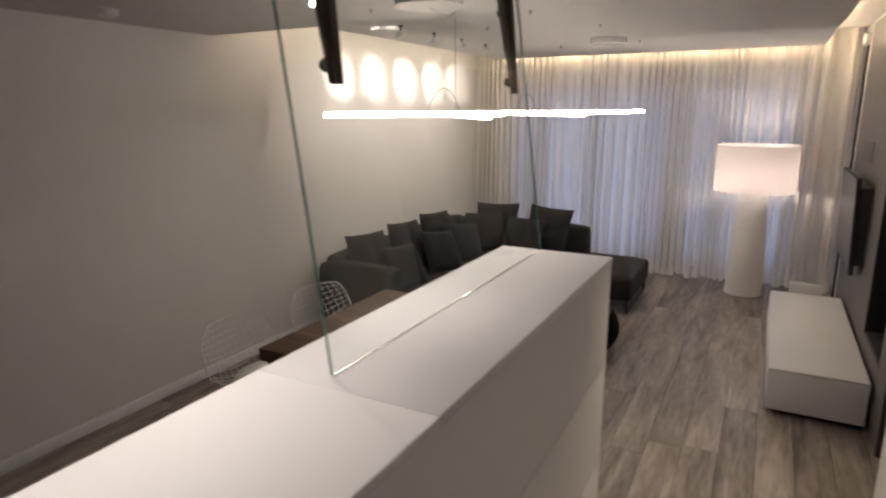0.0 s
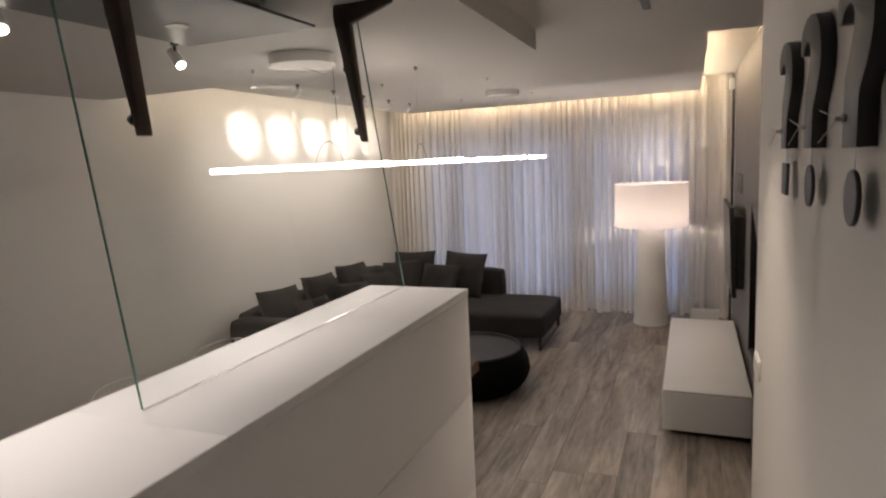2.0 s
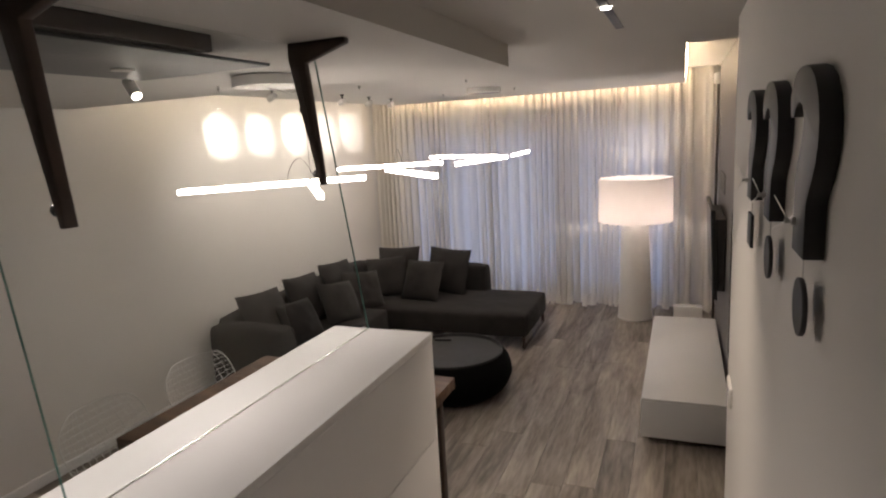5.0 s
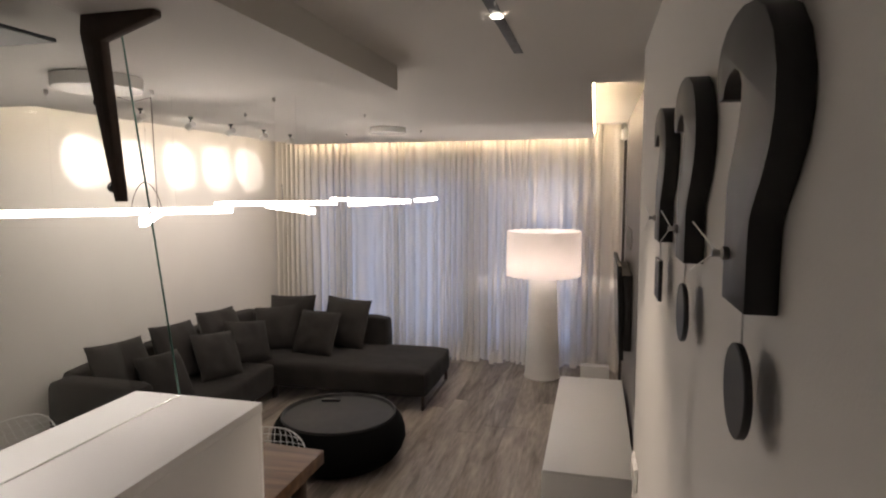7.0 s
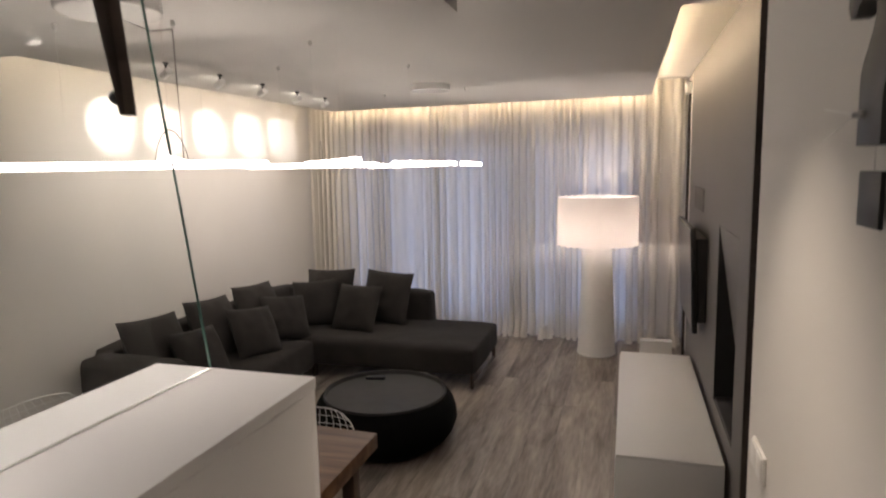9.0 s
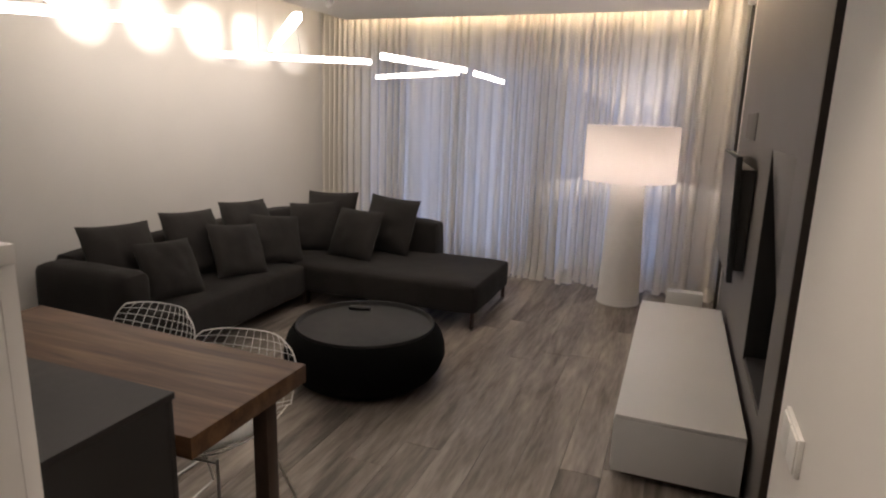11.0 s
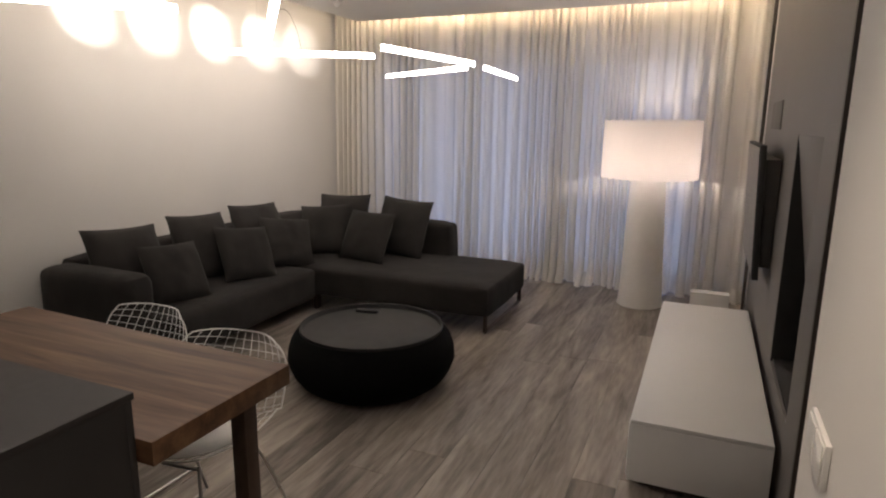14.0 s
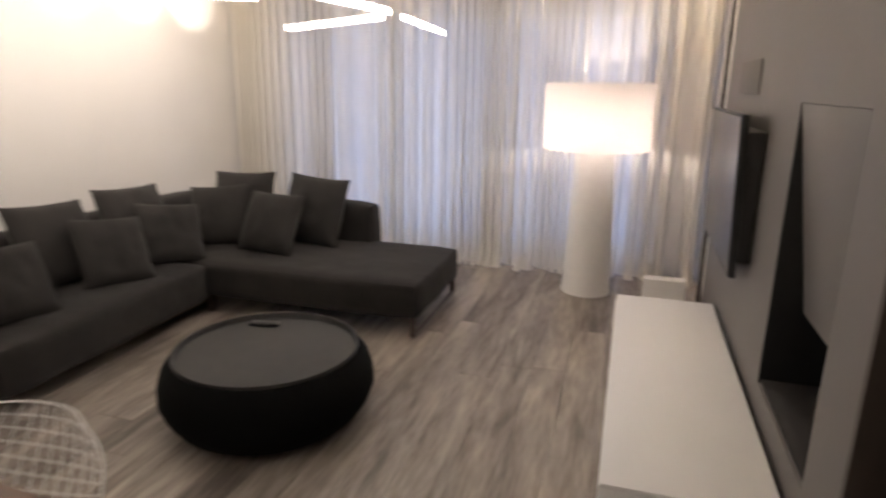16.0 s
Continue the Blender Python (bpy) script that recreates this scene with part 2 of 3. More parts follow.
# ---- builders ----
def bm_box(x0, y0, z0, x1, y1, z1, bevel=0.0, seg=2):
    bm = bmesh.new()
    bmesh.ops.create_cube(bm, size=1.0)
    bmesh.ops.scale(bm, vec=(abs(x1 - x0), abs(y1 - y0), abs(z1 - z0)), verts=bm.verts)
    bmesh.ops.translate(bm, vec=((x0 + x1) / 2, (y0 + y1) / 2, (z0 + z1) / 2), verts=bm.verts)
    if bevel:
        bmesh.ops.bevel(bm, geom=bm.edges[:], offset=bevel, segments=seg, profile=0.5, affect="EDGES")
    return bm


def join(*bms):
    """Several bmeshes as one."""
    out = bmesh.new()
    for b in bms:
        me = bpy.data.meshes.new("tmp")
        b.to_mesh(me)
        b.free()
        out.from_mesh(me)
        bpy.data.meshes.remove(me)
    return out


def bm_lathe(profile, cx=0.0, cy=0.0, n=48, caps=True):
    """A turned body from (radius, z) pairs."""
    bm = bmesh.new()
    rings = []
    for r, z in profile:
        rings.append([bm.verts.new((cx + r * math.cos(2 * math.pi * i / n), cy + r * math.sin(2 * math.pi * i / n), z)) for i in range(n)])
    for a, b in zip(rings, rings[1:]):
        for i in range(n):
            bm.faces.new((a[i], a[(i + 1) % n], b[(i + 1) % n], b[i]))
    if caps:
        bm.faces.new(rings[0][::-1])
        bm.faces.new(rings[-1])
    bmesh.ops.recalc_face_normals(bm, faces=bm.faces)
    return bm


def bm_tubes(lines, r=0.002, sides=5):
    """Round wires along polylines."""
    bm = bmesh.new()
    for pts in lines:
        pts = [Vector(p) for p in pts]
        rings = []
        for i, p in enumerate(pts):
            d = (pts[min(i + 1, len(pts) - 1)] - pts[max(i - 1, 0)]).normalized()
            a = d.orthogonal().normalized() if i == 0 else (last - d * last.dot(d)).normalized()
            last, b = a, d.cross(a)
            rings.append([bm.verts.new(p + r * (math.cos(2 * math.pi * k / sides) * a + math.sin(2 * math.pi * k / sides) * b)) for k in range(sides)])
        for u, w in zip(rings, rings[1:]):
            for k in range(sides):
                bm.faces.new((u[k], u[(k + 1) % sides], w[(k + 1) % sides], w[k]))
        bm.faces.new(rings[0][::-1])
        bm.faces.new(rings[-1])
    return bm


def bm_prism(outline, axis, a, b, bevel=0.0):
    """A flat outline (pairs) pushed along an axis from a to b. axis x: pairs are (y, z); y: (x, z); z: (x, y)."""
    bm = bmesh.new()
    put = {"x": lambda p, t: (t, p[0], p[1]), "y": lambda p, t: (p[0], t, p[1]), "z": lambda p, t: (p[0], p[1], t)}[axis]
    lo = [bm.verts.new(put(p, a)) for p in outline]
    hi = [bm.verts.new(put(p, b)) for p in outline]
    n = len(outline)
    bm.faces.new(lo)
    bm.faces.new(hi[::-1])
    for i in range(n):
        bm.faces.new((lo[i], hi[i], hi[(i + 1) % n], lo[(i + 1) % n]))
    bmesh.ops.recalc_face_normals(bm, faces=bm.faces)
    if bevel:
        edges = [e for e in bm.edges if e.calc_face_angle(0) > 0.6]
        bmesh.ops.bevel(bm, geom=edges, offset=bevel, segments=2, profile=0.5, affect="EDGES")
    return bm


def mesh_object(name, bm, mat, smooth=True):
    me = bpy.data.meshes.new(name)
    bm.to_mesh(me)
    bm.free()
    me.materials.append(mat)
    if smooth:
        me.polygons.foreach_set("use_smooth", [True] * len(me.polygons))
        me.set_sharp_from_angle(angle=radians(38))
    return new(name, me)


def part(name, bm, mat, parent, label=""):
    ob = mesh_object(name, bm, mat)
    ob.parent = parent
    return tagged(ob, label)


def thing(name, label, category, at=(0, 0, 0), group=""):
    ob = new(name)
    ob.empty_display_size = 0.1
    ob.location = at
    return tagged(ob, label, category, group)


def structure(name, bm, mat, label, category):
    return tagged(mesh_object(name, bm, mat), label, category, kind="structure")


def wpart(name, bm, mat, parent, label=""):
    """A part given in room coordinates."""
    off, p = Vector((0, 0, 0)), parent
    while p:
        off += p.location
        p = p.parent
    bmesh.ops.translate(bm, vec=-off, verts=bm.verts)
    return part(name, bm, mat, parent, label)


# ---- setting ----
def plate_with_holes(x0, x1, y0, y1, z0, z1, holes, axis):
    """A wall slab with rectangular openings; holes are (a0, a1, z0, z1) along the wall."""
    lo, hi = (y0, y1) if axis == "x" else (x0, x1)
    cuts = sorted({lo, hi, *[h[0] for h in holes], *[h[1] for h in holes]})
    zs = sorted({z0, z1, *[h[2] for h in holes], *[h[3] for h in holes]})
    bms = []
    for a, b in zip(cuts, cuts[1:]):
        for c, d in zip(zs, zs[1:]):
            if any(h[0] <= (a + b) / 2 <= h[1] and h[2] <= (c + d) / 2 <= h[3] for h in holes):
                continue
            bms.append(bm_box(x0, a, c, x1, b, d) if axis == "x" else bm_box(a, y0, c, b, y1, d))
    bm = join(*bms)
    bmesh.ops.remove_doubles(bm, verts=bm.verts, dist=1e-5)
    seen = {}
    for f in bm.faces:
        seen.setdefault(tuple(round(v, 4) for v in f.calc_center_median()), []).append(f)
    bmesh.ops.delete(bm, geom=[f for fs in seen.values() if len(fs) > 1 for f in fs], context="FACES_ONLY")
    return bm


SLOT = 2.56          # ceiling of the light slots
structure("subfloor", bm_box(-3.6, -2.2, -0.12, 2.2, 8.2, -0.012), M_GAP, "dark underlay below the floorboards", "floor")
structure("wall_west", bm_box(-3.48, -2.2, -0.012, WEST, 8.2, 2.75), M_WALL, "warm white painted wall behind the sofa", "wall")
structure("wall_hall", bm_box(HALL, -2.2, -0.012, 0.66, 3.55, 2.75), M_WALL, "plain off-white painted wall carrying three clocks", "wall")
structure("wall_south", bm_box(WEST, -2.2, -0.012, HALL, -2.05, 2.75), M_WALL, "plain white painted end wall", "wall")
# passage walls get a dark colour in place of their missing light
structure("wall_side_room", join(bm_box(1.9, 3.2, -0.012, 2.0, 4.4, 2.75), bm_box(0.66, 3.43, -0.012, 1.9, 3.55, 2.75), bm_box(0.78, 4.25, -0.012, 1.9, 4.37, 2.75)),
          M_DARKTRIM_SHADE, "walls of a side passage, coloured dark in place of shade", "wall")
structure("wall_east", join(plate_with_holes(0.70, 0.80, 4.37, 8.2, -0.012, 2.75, [(4.54, 5.20, 0.39, 1.41)], "x"),
                            bm_box(1.12, 4.37, 0.2, 1.16, 5.4, 1.6)), M_WALL, "white wall behind the grey panel", "wall")
structure("wall_north", plate_with_holes(WEST, 0.70, 7.98, 8.14, -0.012, 2.75, [(-2.95, 0.25, 0.06, 2.10)], "y"), M_WALL, "white wall around a wide window", "wall")

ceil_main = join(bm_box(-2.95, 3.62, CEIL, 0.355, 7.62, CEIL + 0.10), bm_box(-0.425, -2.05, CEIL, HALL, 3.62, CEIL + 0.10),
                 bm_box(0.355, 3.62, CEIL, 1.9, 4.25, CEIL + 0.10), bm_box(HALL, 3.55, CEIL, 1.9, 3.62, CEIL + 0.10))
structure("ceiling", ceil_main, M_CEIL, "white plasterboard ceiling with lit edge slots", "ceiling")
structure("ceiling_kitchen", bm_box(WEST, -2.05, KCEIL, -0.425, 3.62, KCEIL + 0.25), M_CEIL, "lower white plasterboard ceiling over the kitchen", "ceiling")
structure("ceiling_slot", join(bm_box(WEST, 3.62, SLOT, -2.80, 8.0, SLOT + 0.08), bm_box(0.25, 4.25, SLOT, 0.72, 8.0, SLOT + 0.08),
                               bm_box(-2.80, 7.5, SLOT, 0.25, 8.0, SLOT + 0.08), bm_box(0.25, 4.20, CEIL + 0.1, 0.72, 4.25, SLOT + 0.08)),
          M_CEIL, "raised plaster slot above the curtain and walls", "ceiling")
# LED strips stuck to the rim of the ceiling, out of sight from below
led = thing("led_strip", "warm white LED strips hidden in the ceiling slots", "led strip", (-2.9, 5.0, CEIL + 0.104))
wpart("strip", bm_box(-2.956, 3.75, CEIL + 0.055, -2.9505, 7.61, CEIL + 0.067), M_LED_SIDE, led)
wpart("strip", bm_box(0.3555, 4.30, CEIL + 0.055, 0.361, 7.61, CEIL + 0.067), M_LED, led)
wpart("strip", bm_box(-2.94, 7.6205, CEIL + 0.055, 0.345, 7.626, CEIL + 0.067), M_LED, led)

# grey panel wall with an open niche
panel = structure("wall_panel", plate_with_holes(PANEL, 0.695, 4.29, 6.97, 0.0, 2.50, [(4.54, 5.20, 0.39, 1.41)], "x"), M_PANEL, "smooth grey panel behind the television", "wall panel")
structure("trim_panel_edge", bm_box(PANEL - 0.002, 4.262, 0.0, 0.78, 4.289, 2.50, 0.001), M_DARKTRIM_SHADE, "dark brown edge of the grey panel", "trim")
niche = thing("wall_niche", "black recessed niche below a tilted grey flap", "niche", (0.66, 4.87, 0.39))
for side in (bm_box(0.6565, 4.5415, 0.392, 1.10, 4.547, 1.408),
             bm_box(0.6565, 5.193, 0.392, 1.10, 5.1985, 1.408),
             bm_box(1.095, 4.547, 0.392, 1.10, 5.193, 1.408),
             bm_box(0.81, 4.547, 1.400, 1.095, 5.193, 1.408)):
    wpart("lining_panel", side, M_BLACK, niche)
wpart("shelf", bm_box(0.664, 4.5475, 0.392, 1.09, 5.1925, 0.407, 0.002), M_CHARCOAL, niche)
wpart("flap", bm_prism([(PANEL, 1.4085), (0.675, 1.4085), (0.785, 0.68), (0.765, 0.68)], "y", 4.5485, 5.1915, 0.001), M_PANEL, niche, "grey flap tilted inwards")

structure("baseboard", join(bm_box(WEST, -2.05, 0.0, WEST + 0.012, 7.6, 0.07, 0.002), bm_box(HALL - 0.012, -2.05, 0.0, HALL, 3.55, 0.07, 0.002)), M_LACQ2, "low white skirting board", "baseboard")

win = tagged(new("window_1"), "wide window at blue dusk behind the curtain", "window", kind="structure")
wpart("window_frame", join(*[bm_box(a, 8.0, 0.06, b, 8.07, 2.10, 0.004) for a, b in ((-2.95, -2.88), (-1.93, -1.85), (-0.87, -0.79), (0.18, 0.25))],
                           bm_box(-2.88, 8.0, 0.06, 0.18, 8.07, 0.13, 0.004), bm_box(-2.88, 8.0, 2.03, 0.18, 8.07, 2.10, 0.004)), M_FRAME, win)
for a, b in ((-2.88, -1.93), (-1.85, -0.87), (-0.79, 0.18)):
    pane = wpart("pane", bm_box(a, 8.03, 0.13, b, 8.04, 2.03), M_WINGLASS, win)
    pane.visible_shadow = False


# ---- curtain ----
def curtain():
    """Sheer cloth in deep overlapping pleats: the cloth doubles back on itself at the sides of each fold."""
    x0, x1, n, rows, folds = WEST + 0.02, 0.67, 1150, 26, 43
    s, ph, xs = 0.0, [], []
    for i in range(n + 1):
        ph.append(s)
        u = i / n
        s += max(0.35, 1.0 + 0.30 * math.sin(11 * u + 1) + 0.35 * math.sin(37 * u) + 0.45 * noise.noise((u * 60, 0.3, 5.5))) * 2 * math.pi * folds / n
        xs.append(x0 + (x1 - x0) * u)
    amps = [0.042 + 0.034 * noise.noise((i * 0.014, 3.1, 0)) for i in range(n + 1)]
    laps = [max(0.0, 0.013 + 0.022 * noise.noise((i * 0.017, 8.7, 2))) for i in range(n + 1)]
    bm = bmesh.new()
    grid = []
    for j in range(rows + 1):
        f = j / rows
        f = f if j < 22 else 0.846 + 0.154 * ((j - 22) / 4)
        z = 2.545 - f * 2.535
        row = []
        for i in range(n + 1):
            p = ph[i] + 0.16 * noise.noise((xs[i] * 2.3, f * 0.8, 7.0)) * f
            wide = 0.75 + 0.50 * f
            y = CURT + amps[i] * wide * (math.sin(p) + 0.22 * math.sin(2.0 * p + 1.3)) + 0.03 * noise.noise((xs[i] * 4.0, f * 0.6, 1.7)) - 0.02 * f
            x = xs[i] - laps[i] * math.sin(2 * p) * (0.6 + 0.5 * f) + 0.012 * f * noise.noise((xs[i] * 3.0, f * 1.1, 4.0))
            if f > 0.95:
                y -= 0.17 * (0.45 + noise.noise((xs[i] * 7, 1, 2))) * ((f - 0.95) / 0.05) ** 1.5
            row.append(bm.verts.new((min(x, 0.69), y, z)))
        grid.append(row)
    for a, b in zip(grid, grid[1:]):
        for i in range(n):
            bm.faces.new((a[i], a[i + 1], b[i + 1], b[i]))
    c = thing("curtain", "ivory sheer floor-length curtain drawn across the window", "curtain", (-1.3, CURT, 0.0))
    wpart("cloth", bm, M_SHEER, c)
    wpart("curtain_rail", bm_box(x0, CURT - 0.012, 2.545, x1, CURT + 0.012, 2.56), M_WHITEPLASTIC, c)


curtain()


# ---- kitchen side: tall white cabinet, glass screen, island, table ----
CAB_L, CAB_R, CAB_END, CAB_TOP = -0.775, -0.408, 2.475, 1.370
def cabinet():
    c = thing("drawer_cabinet", "tall white lacquered cabinet with handleless long drawers", "cabinet", (-0.6, 1.0, 0.0))
    wpart("body", bm_box(CAB_L + 0.004, -1.6, 0.06, CAB_R - 0.022, CAB_END - 0.022, CAB_TOP - 0.024), M_LACQ2, c)
    wpart("plinth", bm_box(CAB_L + 0.03, -1.6, 0.0, CAB_R - 0.06, CAB_END - 0.05, 0.06), M_DARKTRIM_SHADE, c)
    for ya, yb in ((-1.6, 1.335), (1.3355, CAB_END)):
        wpart("top_board", bm_box(CAB_L, ya, CAB_TOP - 0.022, CAB_R, yb, CAB_TOP, 0.0005), M_LACQ, c)
    wpart("end_panel", bm_box(CAB_L, CAB_END - 0.02, 0.06, CAB_R - 0.002, CAB_END, CAB_TOP - 0.0225, 0.0015), M_LACQ, c)
    zs = [0.062, 0.330, 0.671, 1.012, CAB_TOP - 0.0225]
    for a, b in zip(zs, zs[1:]):
        wpart("drawer_front", bm_box(CAB_R - 0.02, -1.6, a + 0.002, CAB_R, CAB_END - 0.022, b - (0.002 if b < 1.3 else 0.0006), 0.001), M_LACQ, c)


cabinet()


def glass_screen():
    g = thing("glass_screen", "slanted clear glass screen held by dark steel brackets", "glass screen", (-0.645, 1.92, CAB_TOP))
    # leans outwards towards the kitchen
    def at(z):
        return -0.640 - 0.130 * (z - CAB_TOP)
    zt = KCEIL - 0.012
    wpart("pane", bm_prism([(at(CAB_TOP) - 0.0025, CAB_TOP + 0.0025), (at(CAB_TOP) + 0.0025, CAB_TOP + 0.0025), (at(zt) + 0.0025, zt), (at(zt) - 0.0025, zt)], "y", 1.3745, 2.4685), M_GLASS, g).visible_shadow = False
    for ya, yb in ((1.373, 1.3743), (2.4687, 2.470)):
        wpart("polished_edge", bm_prism([(at(CAB_TOP) - 0.0025, CAB_TOP + 0.0025), (at(CAB_TOP) + 0.0025, CAB_TOP + 0.0025), (at(zt) + 0.0025, zt), (at(zt) - 0.0025, zt)], "y", ya, yb), M_GLASSEDGE, g, "polished green glass edge")
    wpart("foot_seal", bm_box(-0.6420, 1.375, CAB_TOP - 0.001, -0.6380, 2.468, CAB_TOP + 0.002), M_METAL, g, "thin grey seal along the foot")
    for y in (1.515, 2.39):
        b = wpart("bracket", bm_prism([(at(1.866) - 0.016, 1.866), (at(1.866) + 0.0, 1.866), (at(zt) + 0.024, zt - 0.05), (at(zt) + 0.17, zt - 0.004), (at(zt) + 0.17, zt + 0.012), (at(zt) - 0.03, zt + 0.012), (at(zt) - 0.034, zt - 0.03)],
                                       "y", y - 0.014, y + 0.014, 0.003), M_DARKMETAL, g, "dark bronze steel bracket")
        for z in (1.90, 2.10):
            bolt = bm_lathe([(0.013, 0), (0.013, 0.008), (0.009, 0.014)], n=14)
            bmesh.ops.rotate(bolt, verts=bolt.verts, matrix=Matrix.Rotation(radians(-90), 3, "Y"))
            bmesh.ops.translate(bolt, verts=bolt.verts, vec=(at(z) - 0.022, y, z))
            wpart("bolt", bolt, M_BLACK, b)


glass_screen()


def hood():
    h = thing("extractor_hood", "dark ceiling extractor hood with a grey glass plate", "cooker hood", (-1.3, 1.2, KCEIL))
    wpart("housing", bm_box(-1.25, -1.2, KCEIL - 0.046, -0.845, 2.11, KCEIL - 0.001, 0.003), M_DARKTRIM_SHADE, h)
    wpart("plate", bm_box(-1.39, -1.3, KCEIL - 0.060, -0.862, 2.38, KCEIL - 0.050, 0.002), M_HOODPLATE, h, "grey glass plate")
    for y in (1.55, 2.12):
        wpart("hood_lamp", bm_lathe([(0.002, KCEIL - 0.0605), (0.034, KCEIL - 0.0605), (0.034, KCEIL - 0.063), (0.002, KCEIL - 0.063)], -1.19, y, 28), M_WHITEPLASTIC, h, "round white lamp, unlit")


hood()


def island():
    c = thing("kitchen_island", "charcoal kitchen island with a thin dark worktop", "kitchen island", (-1.04, 2.0, 0.0))
    wpart("body", bm_box(-1.335, -1.6, 0.06, CAB_L - 0.022, 3.032, 0.847, 0.002), M_CHARCOAL, c)
    wpart("end_panel", bm_box(-1.335, 3.032, 0.0, -0.793, 3.049, 0.847, 0.002), M_BLACKMAT, c)
    wpart("side_panel", bm_box(-0.7965, 2.40, 0.0, -0.793, 3.0315, 0.847, 0.001), M_BLACKMAT, c)
    wpart("plinth", bm_box(-1.30, -1.6, 0.0, CAB_L - 0.04, 3.01, 0.06), M_BLACKMAT, c)
    wpart("worktop", bm_prism([(-1.35, -1.6), (-0.790, -1.6), (-0.790, 3.054), (-1.35, 3.054)], "z", 0.8475, 0.865, 0.002), M_CHARCOAL, c, "thin charcoal worktop")


island()


def dining_table():
    t = thing("dining_table", "walnut dining table on dark steel legs", "dining table", (-1.4, 3.3, 0.0))
    wpart("tabletop", bm_prism([(-2.0, 2.53), (-1.356, 2.53), (-1.356, 3.058), (-0.755, 3.058), (-0.755, 3.545), (-2.0, 3.60)], "z", 0.690, 0.75, 0.003), M_WALNUT, t, "walnut veneer tabletop")
    for x, y in ((-0.805, 3.40), (-1.95, 3.54), (-1.95, 2.58), (-1.40, 2.58)):
        wpart("leg", bm_box(x - 0.025, y - 0.025, 0.0, x + 0.025, y + 0.025, 0.689, 0.003), M_DARKMETAL, t)
    wpart("apron", join(bm_box(-1.92, 3.49, 0.65, -0.84, 3.515, 0.6895), bm_box(-1.98, 2.61, 0.65, -1.955, 3.51, 0.6895)), M_DARKMETAL, t)


dining_table()


# ---- wire chairs ----
def wire_chair():
    """A wire-grid shell chair, facing +y, at the origin."""
    c = thing("wire_chair", "white wire-grid chair with a pale leather seat pad", "chair", (0, 0, 0), "chairs round the table")

    def shell(u, v):
        # v 0: front lip of the seat, v 1: top of the back; u -1..1 across
        if v < 0.5:
            k = v / 0.5
            y, z = 0.23 - 0.40 * k, 0.455 - 0.035 * math.sin(math.pi * min(1, k * 0.9)) 
            half = 0.20 + 0.055 * math.sin(math.pi * 0.5 * k)
        else:
            k = (v - 0.5) / 0.5
            y = -0.17 - 0.115 * k - 0.035 * math.sin(k * math.pi * 0.5)
            z = 0.432 + 0.282 * k
            half = 0.255 * math.sqrt(max(0.0, 1 - (max(0, k - 0.15) / 0.85) ** 3.4 * 0.46))
        s = abs(u) ** 2
        lift = 0.07 * s * (1 - abs(v - 0.45))
        wrap = 0.085 * s * max(0.0, (v - 0.35) / 0.65)
        drop = 0.03 * abs(u) ** 3 * max(0, v - 0.55) / 0.45
        return (u * half, y + wrap, z + lift - drop)

    nu, nv = 12, 17
    lines = []
    for i in range(nu + 1):
        u = -1 + 2 * i / nu
        lines.append([shell(u, j / 26) for j in range(27)])
    for j in range(nv + 1):
        lines.append([shell(-1 + 2 * i / 14, j / nv) for i in range(15)])
    for line in lines:
        part("wire", bm_tubes([line], 0.0016, 5), M_WIRE, c)
    rim = [shell(-1, j / 26) for j in range(27)] + [shell(-1 + 2 * i / 14, 1) for i in range(1, 15)] + [shell(1, 1 - j / 26) for j in range(1, 27)] + [shell(1 - 2 * i / 14, 0) for i in range(1, 15)]
    part("rim", bm_tubes([rim], 0.0031, 6), M_WIRE, c)
    pad = bm_lathe([(0.03, 0.452), (0.16, 0.450), (0.195, 0.458), (0.205, 0.468), (0.195, 0.478), (0.15, 0.484), (0.03, 0.486)], 0, 0.03, 36)
    part("seat_pad", pad, M_SEATPAD, c, "pale leather seat pad")
    for s in (-1, 1):
        base = [(s * 0.16, 0.19, 0.44), (s * 0.19, 0.23, 0.20), (s * 0.20, 0.245, 0.008), (s * 0.20, 0.20, 0.006), (s * 0.20, -0.22, 0.006), (s * 0.20, -0.265, 0.008), (s * 0.165, -0.14, 0.30), (s * 0.15, -0.08, 0.425)]
        part("sled_leg", bm_tubes([base], 0.0062, 7), M_METAL, c)
    part("cross_rod", bm_tubes([[(-0.155, -0.10, 0.40), (0, -0.10, 0.385), (0.155, -0.10, 0.40)]], 0.0055, 6), M_METAL, c)
    part("cross_rod", bm_tubes([[(-0.165, 0.19, 0.425), (0.165, 0.19, 0.425)]], 0.0055, 6), M_METAL, c)
    return c


ch = wire_chair()
ch.matrix_basis = pose(-1.76, 3.70, 0, 0, 0, 178) @ Matrix.Diagonal((0.94, 0.94, 0.94, 1))
for x, y, a, k in ((-1.195, 3.60, 186, 1.0), (-2.19, 3.45, -93, 1.08), (-2.20, 2.80, -88, 1.08)):
    copy_thing(ch, pose(x, y, 0, 0, 0, a) @ Matrix.Scale(k, 4))


